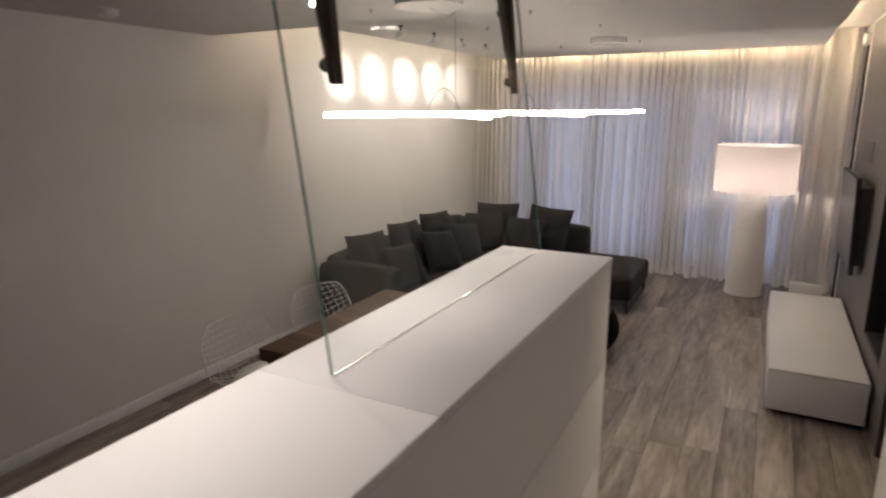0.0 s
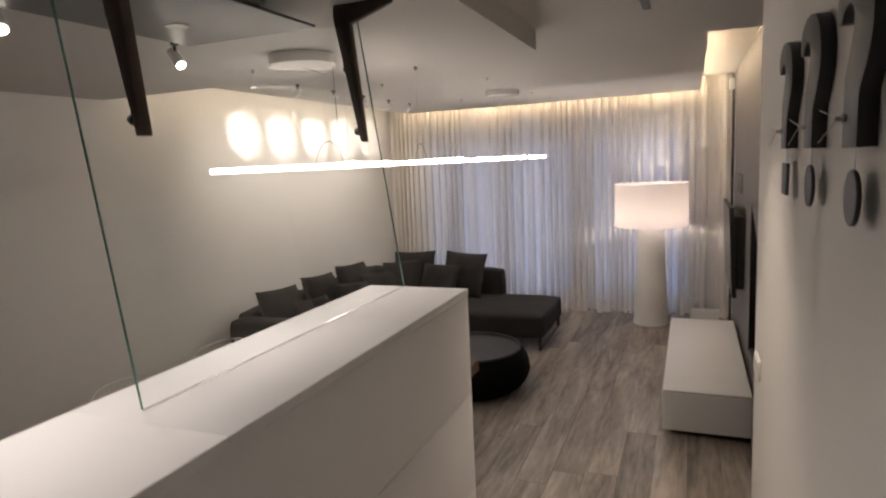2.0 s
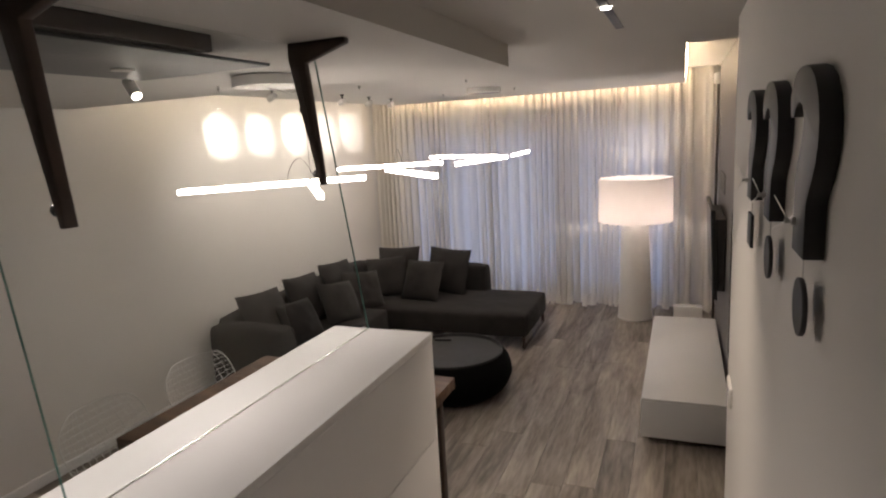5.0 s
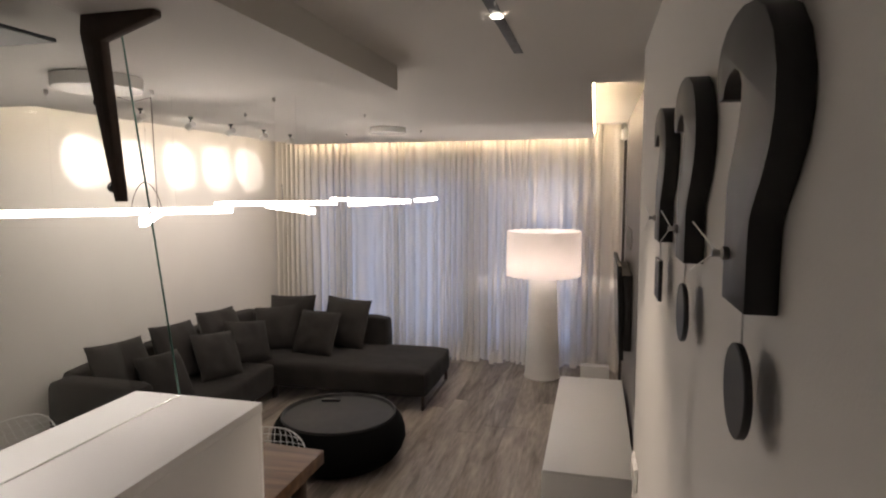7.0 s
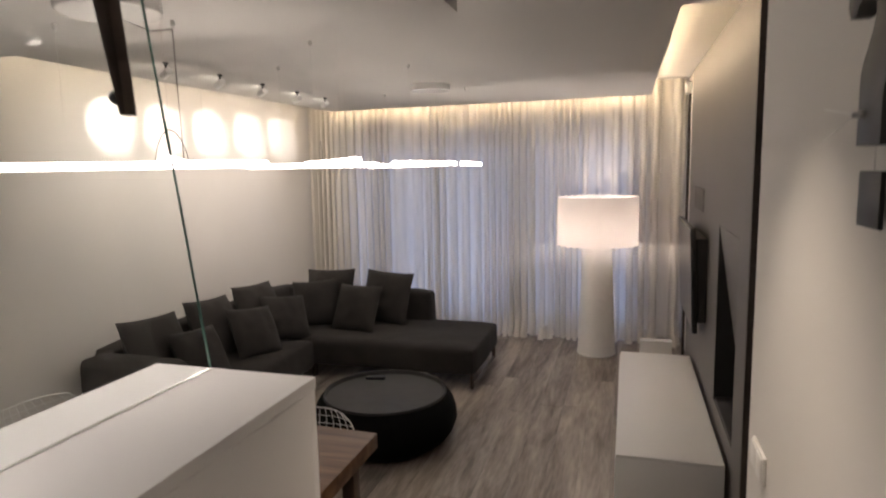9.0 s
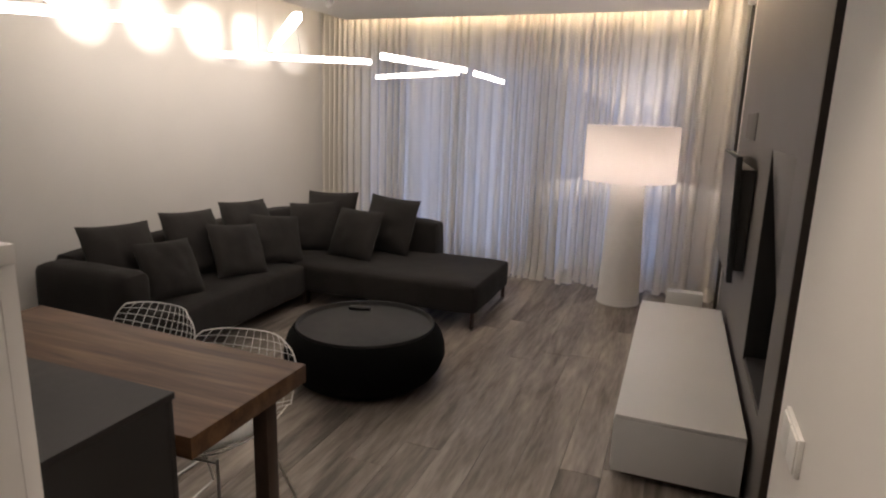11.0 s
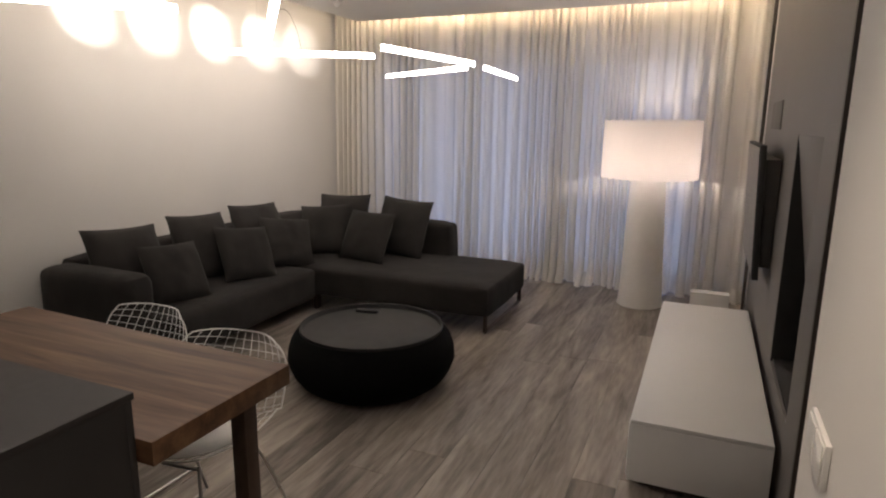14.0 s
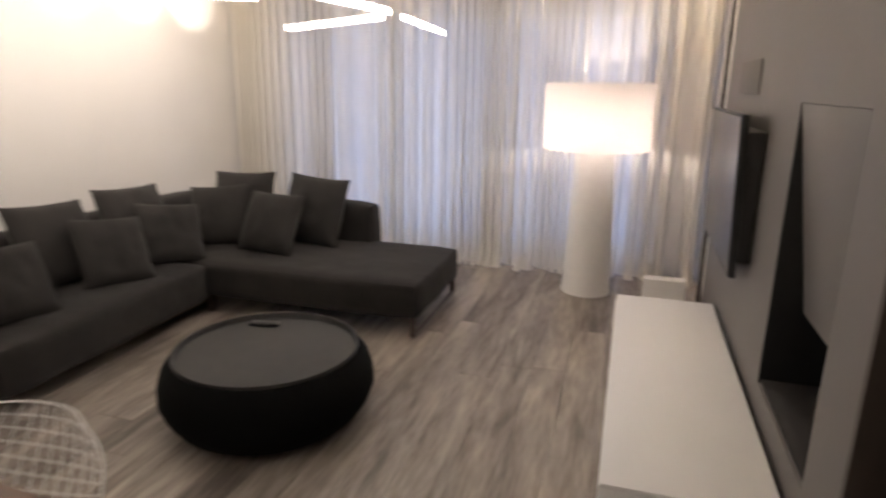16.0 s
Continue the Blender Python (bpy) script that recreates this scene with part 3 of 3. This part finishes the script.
# ---- sofa ----
def soft_box(x0, y0, z0, x1, y1, z1, r=0.05, puff=0.012, seed=0, cuts=10):
    """An upholstered block: rounded edges, slightly swollen, with small dents."""
    bm = bm_box(x0, y0, z0, x1, y1, z1)
    bmesh.ops.subdivide_edges(bm, edges=bm.edges[:], cuts=cuts, use_grid_fill=True)
    c = Vector(((x0 + x1) / 2, (y0 + y1) / 2, (z0 + z1) / 2))
    h = Vector((abs(x1 - x0) / 2, abs(y1 - y0) / 2, abs(z1 - z0) / 2))
    for v in bm.verts:
        d = v.co - c
        q = Vector([max(-h[i] + r, min(h[i] - r, d[i])) for i in range(3)])
        e = d - q
        if e.length > 1e-6:
            e = e.normalized() * r
        q = q + e
        n = noise.noise(v.co * 3.1 + Vector((seed, 0, 0)))
        out = Vector([q[i] / h[i] for i in range(3)])
        grow = (1 - out.x ** 2) * (1 - out.y ** 2) + (1 - out.y ** 2) * (1 - out.z ** 2) + (1 - out.x ** 2) * (1 - out.z ** 2)
        dirn = (e if e.length > 1e-6 else Vector((0, 0, 1))).normalized()
        v.co = c + q + dirn * (puff * grow + 0.006 * n)
    bmesh.ops.remove_doubles(bm, verts=bm.verts, dist=1e-4)
    bmesh.ops.recalc_face_normals(bm, faces=bm.faces)
    return bm


SEAT = 0.345
def sofa():
    s = thing("corner_sofa", "charcoal fabric corner sofa with a long chaise", "sofa", (-2.5, 5.9, 0.0))
    wpart("seat", soft_box(-3.17, 4.59, 0.09, -2.37, 5.99, SEAT, 0.05, 0.012, 1, 12), M_SOFA, s)
    wpart("chaise", soft_box(-3.19, 5.98, 0.115, -0.975, 6.90, SEAT, 0.045, 0.010, 2, 14), M_SOFA, s)
    wpart("armrest", soft_box(-3.20, 4.39, 0.09, -2.48, 4.60, 0.605, 0.06, 0.006, 3), M_SOFA, s)
    wpart("backrest", soft_box(-3.26, 4.57, 0.09, -3.07, 6.95, 0.63, 0.06, 0.006, 4), M_SOFA, s)
    wpart("backrest", soft_box(-3.11, 6.77, 0.20, -1.59, 6.97, 0.625, 0.06, 0.006, 5), M_SOFA, s)
    wpart("leg_frame", bm_tubes([[(-1.01, 6.02, 0.14), (-1.01, 6.02, 0.016), (-1.01, 6.85, 0.016), (-1.01, 6.85, 0.14)]], 0.016, 4), M_DARKMETAL, s, "dark steel sled leg")
    for x, y in ((-2.50, 4.44), (-3.12, 4.44), (-2.42, 6.05)):
        wpart("leg", bm_box(x - 0.015, y - 0.03, 0.0, x + 0.015, y + 0.03, 0.14, 0.002), M_DARKMETAL, s)


sofa()


def cushion(x, y, z, size, thick, yaw, lean, roll, seed):
    """A loose square cushion; its lower edge rests at z."""
    n = 18
    bm = bmesh.new()
    top, bot = [], []
    for side, rows in ((1, top), (-1, bot)):
        for i in range(n + 1):
            row = []
            for j in range(n + 1):
                u, w = -1 + 2 * i / n, -1 + 2 * j / n
                prof = ((1 - abs(u) ** 2.6) * (1 - abs(w) ** 2.6)) ** 0.55 if abs(u) < 1 and abs(w) < 1 else 0.0
                crease = noise.noise((u * 2.2 + seed * 3.7, w * 2.2, side * 1.7)) * 0.26 * prof
                px = u * (1 - 0.06 * (1 - w * w) * abs(u) ** 4) * size / 2
                pz = w * (1 - 0.06 * (1 - u * u) * abs(w) ** 4) * size / 2
                row.append(bm.verts.new((px, side * thick / 2 * (prof * (1 + crease)), pz + size / 2)))
            rows.append(row)
    for rows, flip in ((top, False), (bot, True)):
        for a, b in zip(rows, rows[1:]):
            for j in range(n):
                q = (a[j], a[j + 1], b[j + 1], b[j])
                bm.faces.new(q if flip else q[::-1])
    bmesh.ops.remove_doubles(bm, verts=bm.verts, dist=1e-5)
    bmesh.ops.recalc_face_normals(bm, faces=bm.faces)
    label = "large plump charcoal fabric cushion on the sofa" if size > 0.46 else "smaller charcoal fabric cushion leaning on the sofa"
    c = tagged(mesh_object("sofa_cushion", bm, M_PILLOW), label, "cushion", "sofa cushions")
    c.matrix_basis = pose(x, y, z, 0, 0, yaw) @ pose(0, 0, 0, lean, 0, 0) @ pose(0, 0, 0, 0, roll, 0)
    return c


# along the west wall, leaning back; then along the window side
for i, (x, y, size, yaw, lean, roll) in enumerate((
        (-2.81, 4.76, 0.485, 84, -24, 3), (-2.81, 5.38, 0.485, 88, -24, 4), (-2.81, 5.97, 0.485, 84, -23, 3),
        (-2.56, 4.87, 0.39, 80, -30, 3), (-2.54, 5.46, 0.41, 74, -31, 7), (-2.56, 5.90, 0.41, 60, -32, 8),
        (-2.56, 6.60, 0.495, 2, -18, -2), (-2.01, 6.59, 0.495, -6, -20, 3), (-2.56, 6.36, 0.44, 14, -25, -5), (-2.17, 6.28, 0.43, -5, -28, 1))):
    cushion(x, y, SEAT + 0.005, size, 0.20 if size > 0.46 else 0.17, yaw, lean, roll, i + 1)


# ---- coffee table ----
def pouf_table():
    c = thing("coffee_table", "round black padded coffee table with a tray top", "coffee table", (-1.345, 5.04, 0.0))
    prof = [(0.30, 0.0), (0.36, 0.005), (0.41, 0.04), (0.445, 0.09), (0.468, 0.15), (0.464, 0.21), (0.446, 0.265), (0.418, 0.305), (0.407, 0.317), (0.39, 0.314), (0.385, 0.30)]
    part("body", bm_lathe(prof, n=72), M_POUF, c)
    part("tray", bm_lathe([(0.02, 0.302), (0.375, 0.302), (0.385, 0.306), (0.392, 0.329), (0.400, 0.331), (0.402, 0.320), (0.396, 0.295)], n=72), M_TRAY, c, "black tray top with a raised rim")
    r = thing("remote_control", "small black remote control lying on the tray", "remote control", (-1.52, 5.29, 0.3025))
    part("body", bm_box(-0.07, -0.022, 0.0, 0.07, 0.022, 0.018, 0.006), M_BLACK, r)
    r.matrix_basis = pose(-1.52, 5.29, 0.3025, 0, 0, 12)


pouf_table()


# ---- floor lamp ----
def floor_lamp():
    L = thing("floor_lamp", "oversized white floor lamp with a broad drum shade", "floor lamp", (-0.105, 7.25, 0.0))
    part("column", bm_lathe([(0.172, 0.0), (0.178, 0.004), (0.172, 0.05), (0.135, 0.95), (0.130, 1.06), (0.115, 1.068), (0.02, 1.07)], n=56), M_LAMPCLOTH, L, "tapered white fabric column")
    sh = [(0.365, 1.035), (0.362, 1.475), (0.356, 1.475), (0.359, 1.035), (0.365, 1.035)]
    part("shade", bm_lathe(sh, n=72, caps=False), M_SHADE, L, "white fabric drum shade, lit")
    part("spider", bm_tubes([[(-0.357, 0, 1.44), (0.357, 0, 1.44)], [(0, -0.357, 1.44), (0, 0.357, 1.44)], [(0, 0, 1.06), (0, 0, 1.44)]], 0.004, 6), M_METAL, L)
    lamp("floor_lamp_bulb", "POINT", pose(-0.105, 7.25, 1.105), 16, (1.0, 0.88, 0.83), radius=0.03)


floor_lamp()


# ---- television side ----
def media_unit():
    u = thing("media_unit", "low long white media cabinet on a dark plinth", "tv cabinet", (0.38, 5.45, 0.0))
    wpart("body", bm_box(0.136, 4.545, 0.045, 0.630, 6.32, 0.282), M_LACQ2, u)
    wpart("top_board", bm_box(0.124, 4.525, 0.283, 0.630, 6.33, 0.302, 0.0015), M_LACQ2, u)
    wpart("side_panel", bm_box(0.124, 4.525, 0.04, 0.630, 4.543, 0.2825, 0.0015), M_LACQ2, u)
    wpart("side_panel", bm_box(0.124, 6.312, 0.04, 0.630, 6.33, 0.2825, 0.0015), M_LACQ2, u)
    for a, b in ((4.546, 5.426), (5.430, 6.310)):
        wpart("drawer_front", bm_box(0.118, a, 0.048, 0.135, b, 0.278, 0.0015), M_LACQ2, u)
    wpart("plinth", bm_box(0.17, 4.58, 0.0, 0.63, 6.28, 0.045), M_DARKTRIM_SHADE, u)


media_unit()


def television():
    t = thing("television", "slim flat television standing off the wall on an arm", "television", (0.57, 6.09, 1.02))
    # the upper edge leans out into the room
    wpart("casing", bm_prism([(0.572, 0.665), (0.602, 0.665), (0.574, 1.350), (0.544, 1.350)], "y", 5.61, 6.58, 0.003), M_BLACK, t)
    wpart("screen", bm_prism([(0.5690, 0.68), (0.5712, 0.68), (0.5442, 1.338), (0.5420, 1.338)], "y", 5.62, 6.57), M_SCREEN, t, "dark glossy switched-off screen")
    wpart("rear_housing", bm_prism([(0.6005, 0.73), (0.650, 0.73), (0.650, 1.28), (0.578, 1.28)], "y", 5.63, 6.52, 0.004), M_BLACKMAT, t, "black rear housing")
    wpart("mount", bm_box(0.6505, 6.02, 0.97, 0.6545, 6.12, 1.06, 0.001), M_BLACKMAT, t)


television()
sp = thing("wall_plate", "square grey speaker plate set in the panel", "wall speaker", (0.65, 6.05, 1.52))
wpart("cover", bm_box(0.648, 5.96, 1.425, 0.6549, 6.50, 1.58, 0.002), shader("grey_speaker_cloth", (0.16, 0.15, 0.145), 0.8, vary=0.06, scale=60), sp)
bx = thing("white_box", "small white plastic box on the floor beside the unit", "box", (0.41, 6.9, 0.0))
wpart("body", bm_box(0.28, 6.86, 0.0, 0.54, 6.95, 0.25, 0.006), M_WHITEPLASTIC, bx)
sn = thing("wall_sensor", "small white sensor above a dark strip standing for a shaded gap", "sensor", (0.63, 7.03, 2.38))
wpart("head", bm_box(0.60, 7.01, 2.33, 0.65, 7.06, 2.43, 0.012, 3), M_WHITEPLASTIC, sn)
# dark strip in place of the shaded gap past the panel's far end
wpart("gap_shade_strip", bm_tubes([[(0.64, 7.035, 0.0), (0.64, 7.035, 2.34)]], 0.012, 10), M_DARKTRIM_SHADE, sn)


# ---- question-mark pendulum clocks ----
def mark_outline():
    """A broad question mark without its dot: pairs of (across, up), stem foot at (0, 0), open side at +."""
    outer = [(0.118, 0.213), (0.131, 0.232), (0.130, 0.252), (0.114, 0.272), (0.086, 0.285), (0.050, 0.291), (0.010, 0.291), (-0.034, 0.284), (-0.072, 0.268),
             (-0.100, 0.242), (-0.115, 0.210), (-0.116, 0.178), (-0.105, 0.150), (-0.085, 0.124), (-0.062, 0.102), (-0.050, 0.088), (-0.047, 0.076)]
    stem = [(-0.047, 0.0), (0.053, 0.0), (0.053, 0.112)]
    inner = [(0.044, 0.132), (0.026, 0.155), (0.010, 0.178), (0.002, 0.200), (0.003, 0.216), (0.016, 0.230), (0.040, 0.237), (0.066, 0.234), (0.084, 0.226), (0.094, 0.213)]
    return outer + stem + inner


def clock(y, z, square=False):
    c = thing("question_mark_clock", "charcoal question-mark shaped clock with a hanging " + ("square plate" if square else "disc"), "wall clock", (HALL, y, z), "clocks on the wall")
    part("mark", bm_prism(mark_outline(), "x", -0.030, -0.0008, 0.0012), M_CLOCK, c)
    hub = bm_lathe([(0.007, 0.0), (0.007, 0.006), (0.004, 0.008), (0.004, 0.016)], n=16)
    bmesh.ops.rotate(hub, verts=hub.verts, matrix=Matrix.Rotation(radians(-90), 3, "Y"))
    bmesh.ops.translate(hub, verts=hub.verts, vec=(-0.0298, 0.030, 0.049))
    h = part("hub", hub, M_METAL, c, "small steel hub")
    part("pointer", bm_tubes([[(-0.040, 0.030, 0.049), (-0.040, 0.20, 0.072)]], 0.0011, 5), M_WIRE, h, "thin pale pointer")
    part("pointer", bm_tubes([[(-0.043, 0.030, 0.049), (-0.043, 0.19, 0.010)]], 0.0009, 5), M_WIRE, h, "thin pale pointer")
    part("pendulum_rod", bm_tubes([[(-0.022, -0.01, 0.002), (-0.022, -0.01, -0.045)]], 0.0011, 5), M_METAL, c)
    if square:
        part("pendulum_plate", bm_box(-0.028, -0.055, -0.128, -0.020, 0.035, -0.040, 0.001), M_CLOCK, c, "square charcoal pendulum plate")
    else:
        disc = bm_lathe([(0.0455, 0.0), (0.047, 0.0012), (0.047, 0.0068), (0.0455, 0.008)], n=40)
        bmesh.ops.rotate(disc, verts=disc.verts, matrix=Matrix.Rotation(radians(-90), 3, "Y"))
        bmesh.ops.translate(disc, verts=disc.verts, vec=(-0.020, -0.01, -0.083))
        part("pendulum_disc", disc, M_CLOCK, c, "round charcoal pendulum disc")
    return c


first = clock(1.81, 1.78)
copy_thing(first, pose(HALL, 2.205, 1.78))
clock(2.59, 1.78, square=True)

sw = thing("light_switch", "white double rocker switch on the wall", "light switch", (HALL, 3.37, 0.885))
wpart("plate", bm_box(HALL - 0.010, 3.285, 0.843, HALL - 0.0005, 3.445, 0.927, 0.002), M_WHITEPLASTIC, sw)
for a in (3.292, 3.368):
    wpart("rocker", bm_box(HALL - 0.014, a, 0.849, HALL - 0.0102, a + 0.070, 0.921, 0.001), M_WHITEPLASTIC, sw)


# ---- ceiling fittings ----
def spot(x, y, z, aim, power, colour, cone, blend, lens_material=M_DIMLENS):
    s = thing("ceiling_spot", "small white cylinder spotlight on a black swivel", "spotlight", (x, y, z), "ceiling spotlights")
    part("base", bm_lathe([(0.016, 0.0), (0.016, -0.012), (0.006, -0.014)], n=20), M_BLACK, s)
    part("swivel", bm_tubes([[(0, 0, -0.008), (0, 0, -0.045)]], 0.006, 8), M_BLACK, s)
    d = (Vector(aim) - Vector((x, y, z - 0.06))).normalized()
    rot = d.to_track_quat("Z", "Y").to_matrix()
    body = bm_lathe([(0.019, -0.040), (0.021, -0.038), (0.021, 0.052), (0.018, 0.054), (0.017, 0.046)], n=28)
    bmesh.ops.rotate(body, verts=body.verts, matrix=rot)
    bmesh.ops.translate(body, verts=body.verts, vec=(0, 0, -0.06))
    b = part("head", body, M_WHITEPLASTIC, s)
    lens = bm_lathe([(0.002, 0.0465), (0.0165, 0.0465), (0.0165, 0.048), (0.002, 0.048)], n=24)
    bmesh.ops.rotate(lens, verts=lens.verts, matrix=rot)
    bmesh.ops.translate(lens, verts=lens.verts, vec=(0, 0, -0.06))
    part("lens", lens, lens_material, b, "lit lens")
    e = Vector((x, y, z - 0.06)) + d * 0.066
    lamp("spot_beam", "SPOT", look(e, aim), power, colour, spot=cone, blend=blend, radius=0.02)


for y, glow_y in ((4.48, 4.97), (4.97, 5.49), (5.46, 6.04), (5.95, 6.62), (6.42, 7.19)):
    spot(-2.40, y, CEIL, (WEST, glow_y, 2.11), 54, (1.0, 0.90, 0.82), 25, 0.5, M_SPOTLENS)
    # wide spill of the same reflector
    lamp("spot_spill", "SPOT", look((-2.46, y + 0.03, CEIL - 0.09), (WEST, glow_y, 1.6)), 15, (1.0, 0.87, 0.78), spot=100, blend=1.0, radius=0.02)
# the kitchen row, turned towards the cabinet top
# first two are unseen, added to brighten the near end of the cabinet top
for x, y in ((-1.43, 0.35), (-1.46, 1.20), (-1.51, 1.79), (-1.59, 2.51)):
    spot(x, y, KCEIL, (-0.68, y - 0.35, 1.37), 29, (1.0, 0.88, 0.81), 70, 1.0)


def bars():
    c = thing("bar_chandelier", "chandelier of seven slim white light bars on thin wires", "chandelier", (-1.35, 4.6, 1.79))
    Z = 1.795
    ends = (((-1.968, 3.066), (-1.306, 3.737)), ((-1.54, 3.55), (-0.96, 2.75)), ((-2.07, 4.76), (-1.42, 5.21)), ((-1.53, 4.48), (-0.86, 3.69)),
            ((-1.18, 4.88), (-1.05, 5.82)), ((-2.06, 6.58), (-1.20, 6.05)), ((-1.08, 6.08), (-1.165, 7.09)))
    for (xa, ya), (xb, yb) in ends:
        a, b = Vector((xa, ya, Z)), Vector((xb, yb, Z))
        d = (b - a)
        L = d.length
        bm = bm_prism([(-L / 2 - 0.016, -0.012), (L / 2 - 0.016, -0.012), (L / 2 + 0.016, 0.012), (-L / 2 + 0.016, 0.012)], "z", -0.013, 0.013, 0.001)
        bmesh.ops.rotate(bm, verts=bm.verts, matrix=Matrix.Rotation(math.atan2(d.y, d.x), 3, "Z"))
        bmesh.ops.translate(bm, verts=bm.verts, vec=(a + b) / 2)
        bar = wpart("light_bar", bm, M_BAR, c, "glowing white acrylic bar")
        cap = bm_box(-L / 2 + 0.01, -0.005, 0.0135, L / 2 - 0.01, 0.005, 0.019, 0.001)
        bmesh.ops.rotate(cap, verts=cap.verts, matrix=Matrix.Rotation(math.atan2(d.y, d.x), 3, "Z"))
        bmesh.ops.translate(cap, verts=cap.verts, vec=(a + b) / 2)
        wpart("profile", cap, M_WHITEPLASTIC, bar)
    for x, y, z in ((-1.371, 3.044, KCEIL), (-1.306, 6.047, CEIL)):
        disc = bm_lathe([(0.145, z - 0.001), (0.15, z - 0.004), (0.15, z - 0.044), (0.147, z - 0.047), (0.144, z - 0.048), (0.138, z - 0.048), (0.01, z - 0.0481)], x, y, 48)
        wpart("canopy", disc, M_GLOSSWHITE, c, "round white ceiling canopy")
    wires = []
    for (xa, ya), (xb, yb) in ends:
        for k in (0.25, 0.75):
            x, y = xa + (xb - xa) * k, ya + (yb - ya) * k
            top = KCEIL if y < 3.62 and x < -0.425 else CEIL
            wires.append([(x, y, Z + 0.02), (x, y, top)])
    for w in wires:
        wpart("wire", bm_tubes([w], 0.0004, 4), M_METAL, c)
    for w in wires[::2]:
        wpart("wire_stud", bm_lathe([(0.006, w[1][2]), (0.008, w[1][2] - 0.003), (0.008, w[1][2] - 0.02), (0.003, w[1][2] - 0.024)], w[1][0], w[1][1], 12), M_METAL, c)
    for (a, b) in (((-1.60, 3.44, Z + 0.02), (-1.38, 3.36, Z + 0.02)), ((-1.70, 4.96, Z + 0.02), (-1.28, 4.20, Z + 0.02))):
        a, b = Vector(a), Vector(b)
        loop = [a.lerp(b, k / 12) + Vector((0, 0, 0.11 * math.sin(math.pi * k / 12) ** 0.7)) for k in range(13)]
        wpart("loop_cable", bm_tubes([loop], 0.0016, 5), M_DARKTRIM_SHADE, c)
    wpart("feed_cable", bm_tubes([[(-1.371, 3.044, KCEIL - 0.05), (-1.36, 3.2, KCEIL - 0.07), (-1.40, 3.35, KCEIL - 0.03)], [(-1.40, 3.36, Z + 0.02), (-1.40, 3.35, KCEIL - 0.03)]], 0.0016, 5), M_DARKTRIM_SHADE, c)


bars()

tr = thing("recessed_light", "narrow black recessed ceiling light with one lit lens", "ceiling light", (0.09, 2.6, CEIL))
wpart("channel", bm_box(0.074, 2.55, CEIL - 0.003, 0.108, 3.50, CEIL - 0.0005, 0.001), M_BLACK, tr)
for y in (2.98,):
    wpart("lens", bm_lathe([(0.002, CEIL - 0.0045), (0.017, CEIL - 0.0045), (0.017, CEIL - 0.008), (0.002, CEIL - 0.008)], 0.091, y, 20), M_DIMLENS, tr, "lit lens")
    lamp("recessed_beam", "SPOT", look((0.091, y, CEIL - 0.012), (0.091, y, 0)), 57, NEUTRAL, spot=80, blend=0.9, radius=0.02)
sd = thing("smoke_detector", "small white round smoke detector on the ceiling", "smoke detector", (-2.9, 2.6, KCEIL))
part("body", bm_lathe([(0.045, -0.001), (0.05, -0.006), (0.046, -0.03), (0.03, -0.038), (0.005, -0.039)], n=32), M_WHITEPLASTIC, sd)
so = thing("wall_socket", "white double power socket low on the wall", "socket", (WEST, 1.93, 0.15))
wpart("plate", bm_box(WEST + 0.0005, 1.86, 0.115, WEST + 0.010, 2.0, 0.195, 0.002), M_WHITEPLASTIC, so)


# ---- floorboards ----
def floorboards():
    rng = random.Random(11)
    W, Lp, x0, x1, y0, y1 = 0.180, 1.95, WEST, 0.70, -2.05, 8.0
    cache = {}
    x = x0
    floor = tagged(new("floor"), "grey-brown oak laminate floorboards", "floor", kind="structure")
    while x < x1 - 0.01:
        y = y0 - rng.uniform(0, 1.9)
        while y < y1:
            a, b = max(y, y0), min(y + Lp, y1)
            if b - a > 0.02:
                key = (round(b - a, 3), round(min(W, x1 - x), 3))
                if key not in cache:
                    bm = bm_box(-key[1] / 2 + 0.0006, -key[0] / 2 + 0.0006, -0.012, key[1] / 2 - 0.0006, key[0] / 2 - 0.0006, 0.0)
                    top = [e for e in bm.edges if all(v.co.z > -0.001 for v in e.verts)]
                    bmesh.ops.bevel(bm, geom=top, offset=0.0016, segments=1, affect="EDGES")
                    me = bpy.data.meshes.new("floorboard")
                    bm.to_mesh(me)
                    bm.free()
                    me.materials.append(M_PLANK)
                    cache[key] = me
                o = new("floorboard", cache[key])
                o.parent = floor
                o.location = (x + key[1] / 2, (a + b) / 2, 0)
            y += Lp
        x += W
    side = mesh_object("passage_floor", bm_box(0.70, 3.55, -0.012, 1.9, 4.25, 0.0), M_PLANK)
    side.parent = floor


floorboards()
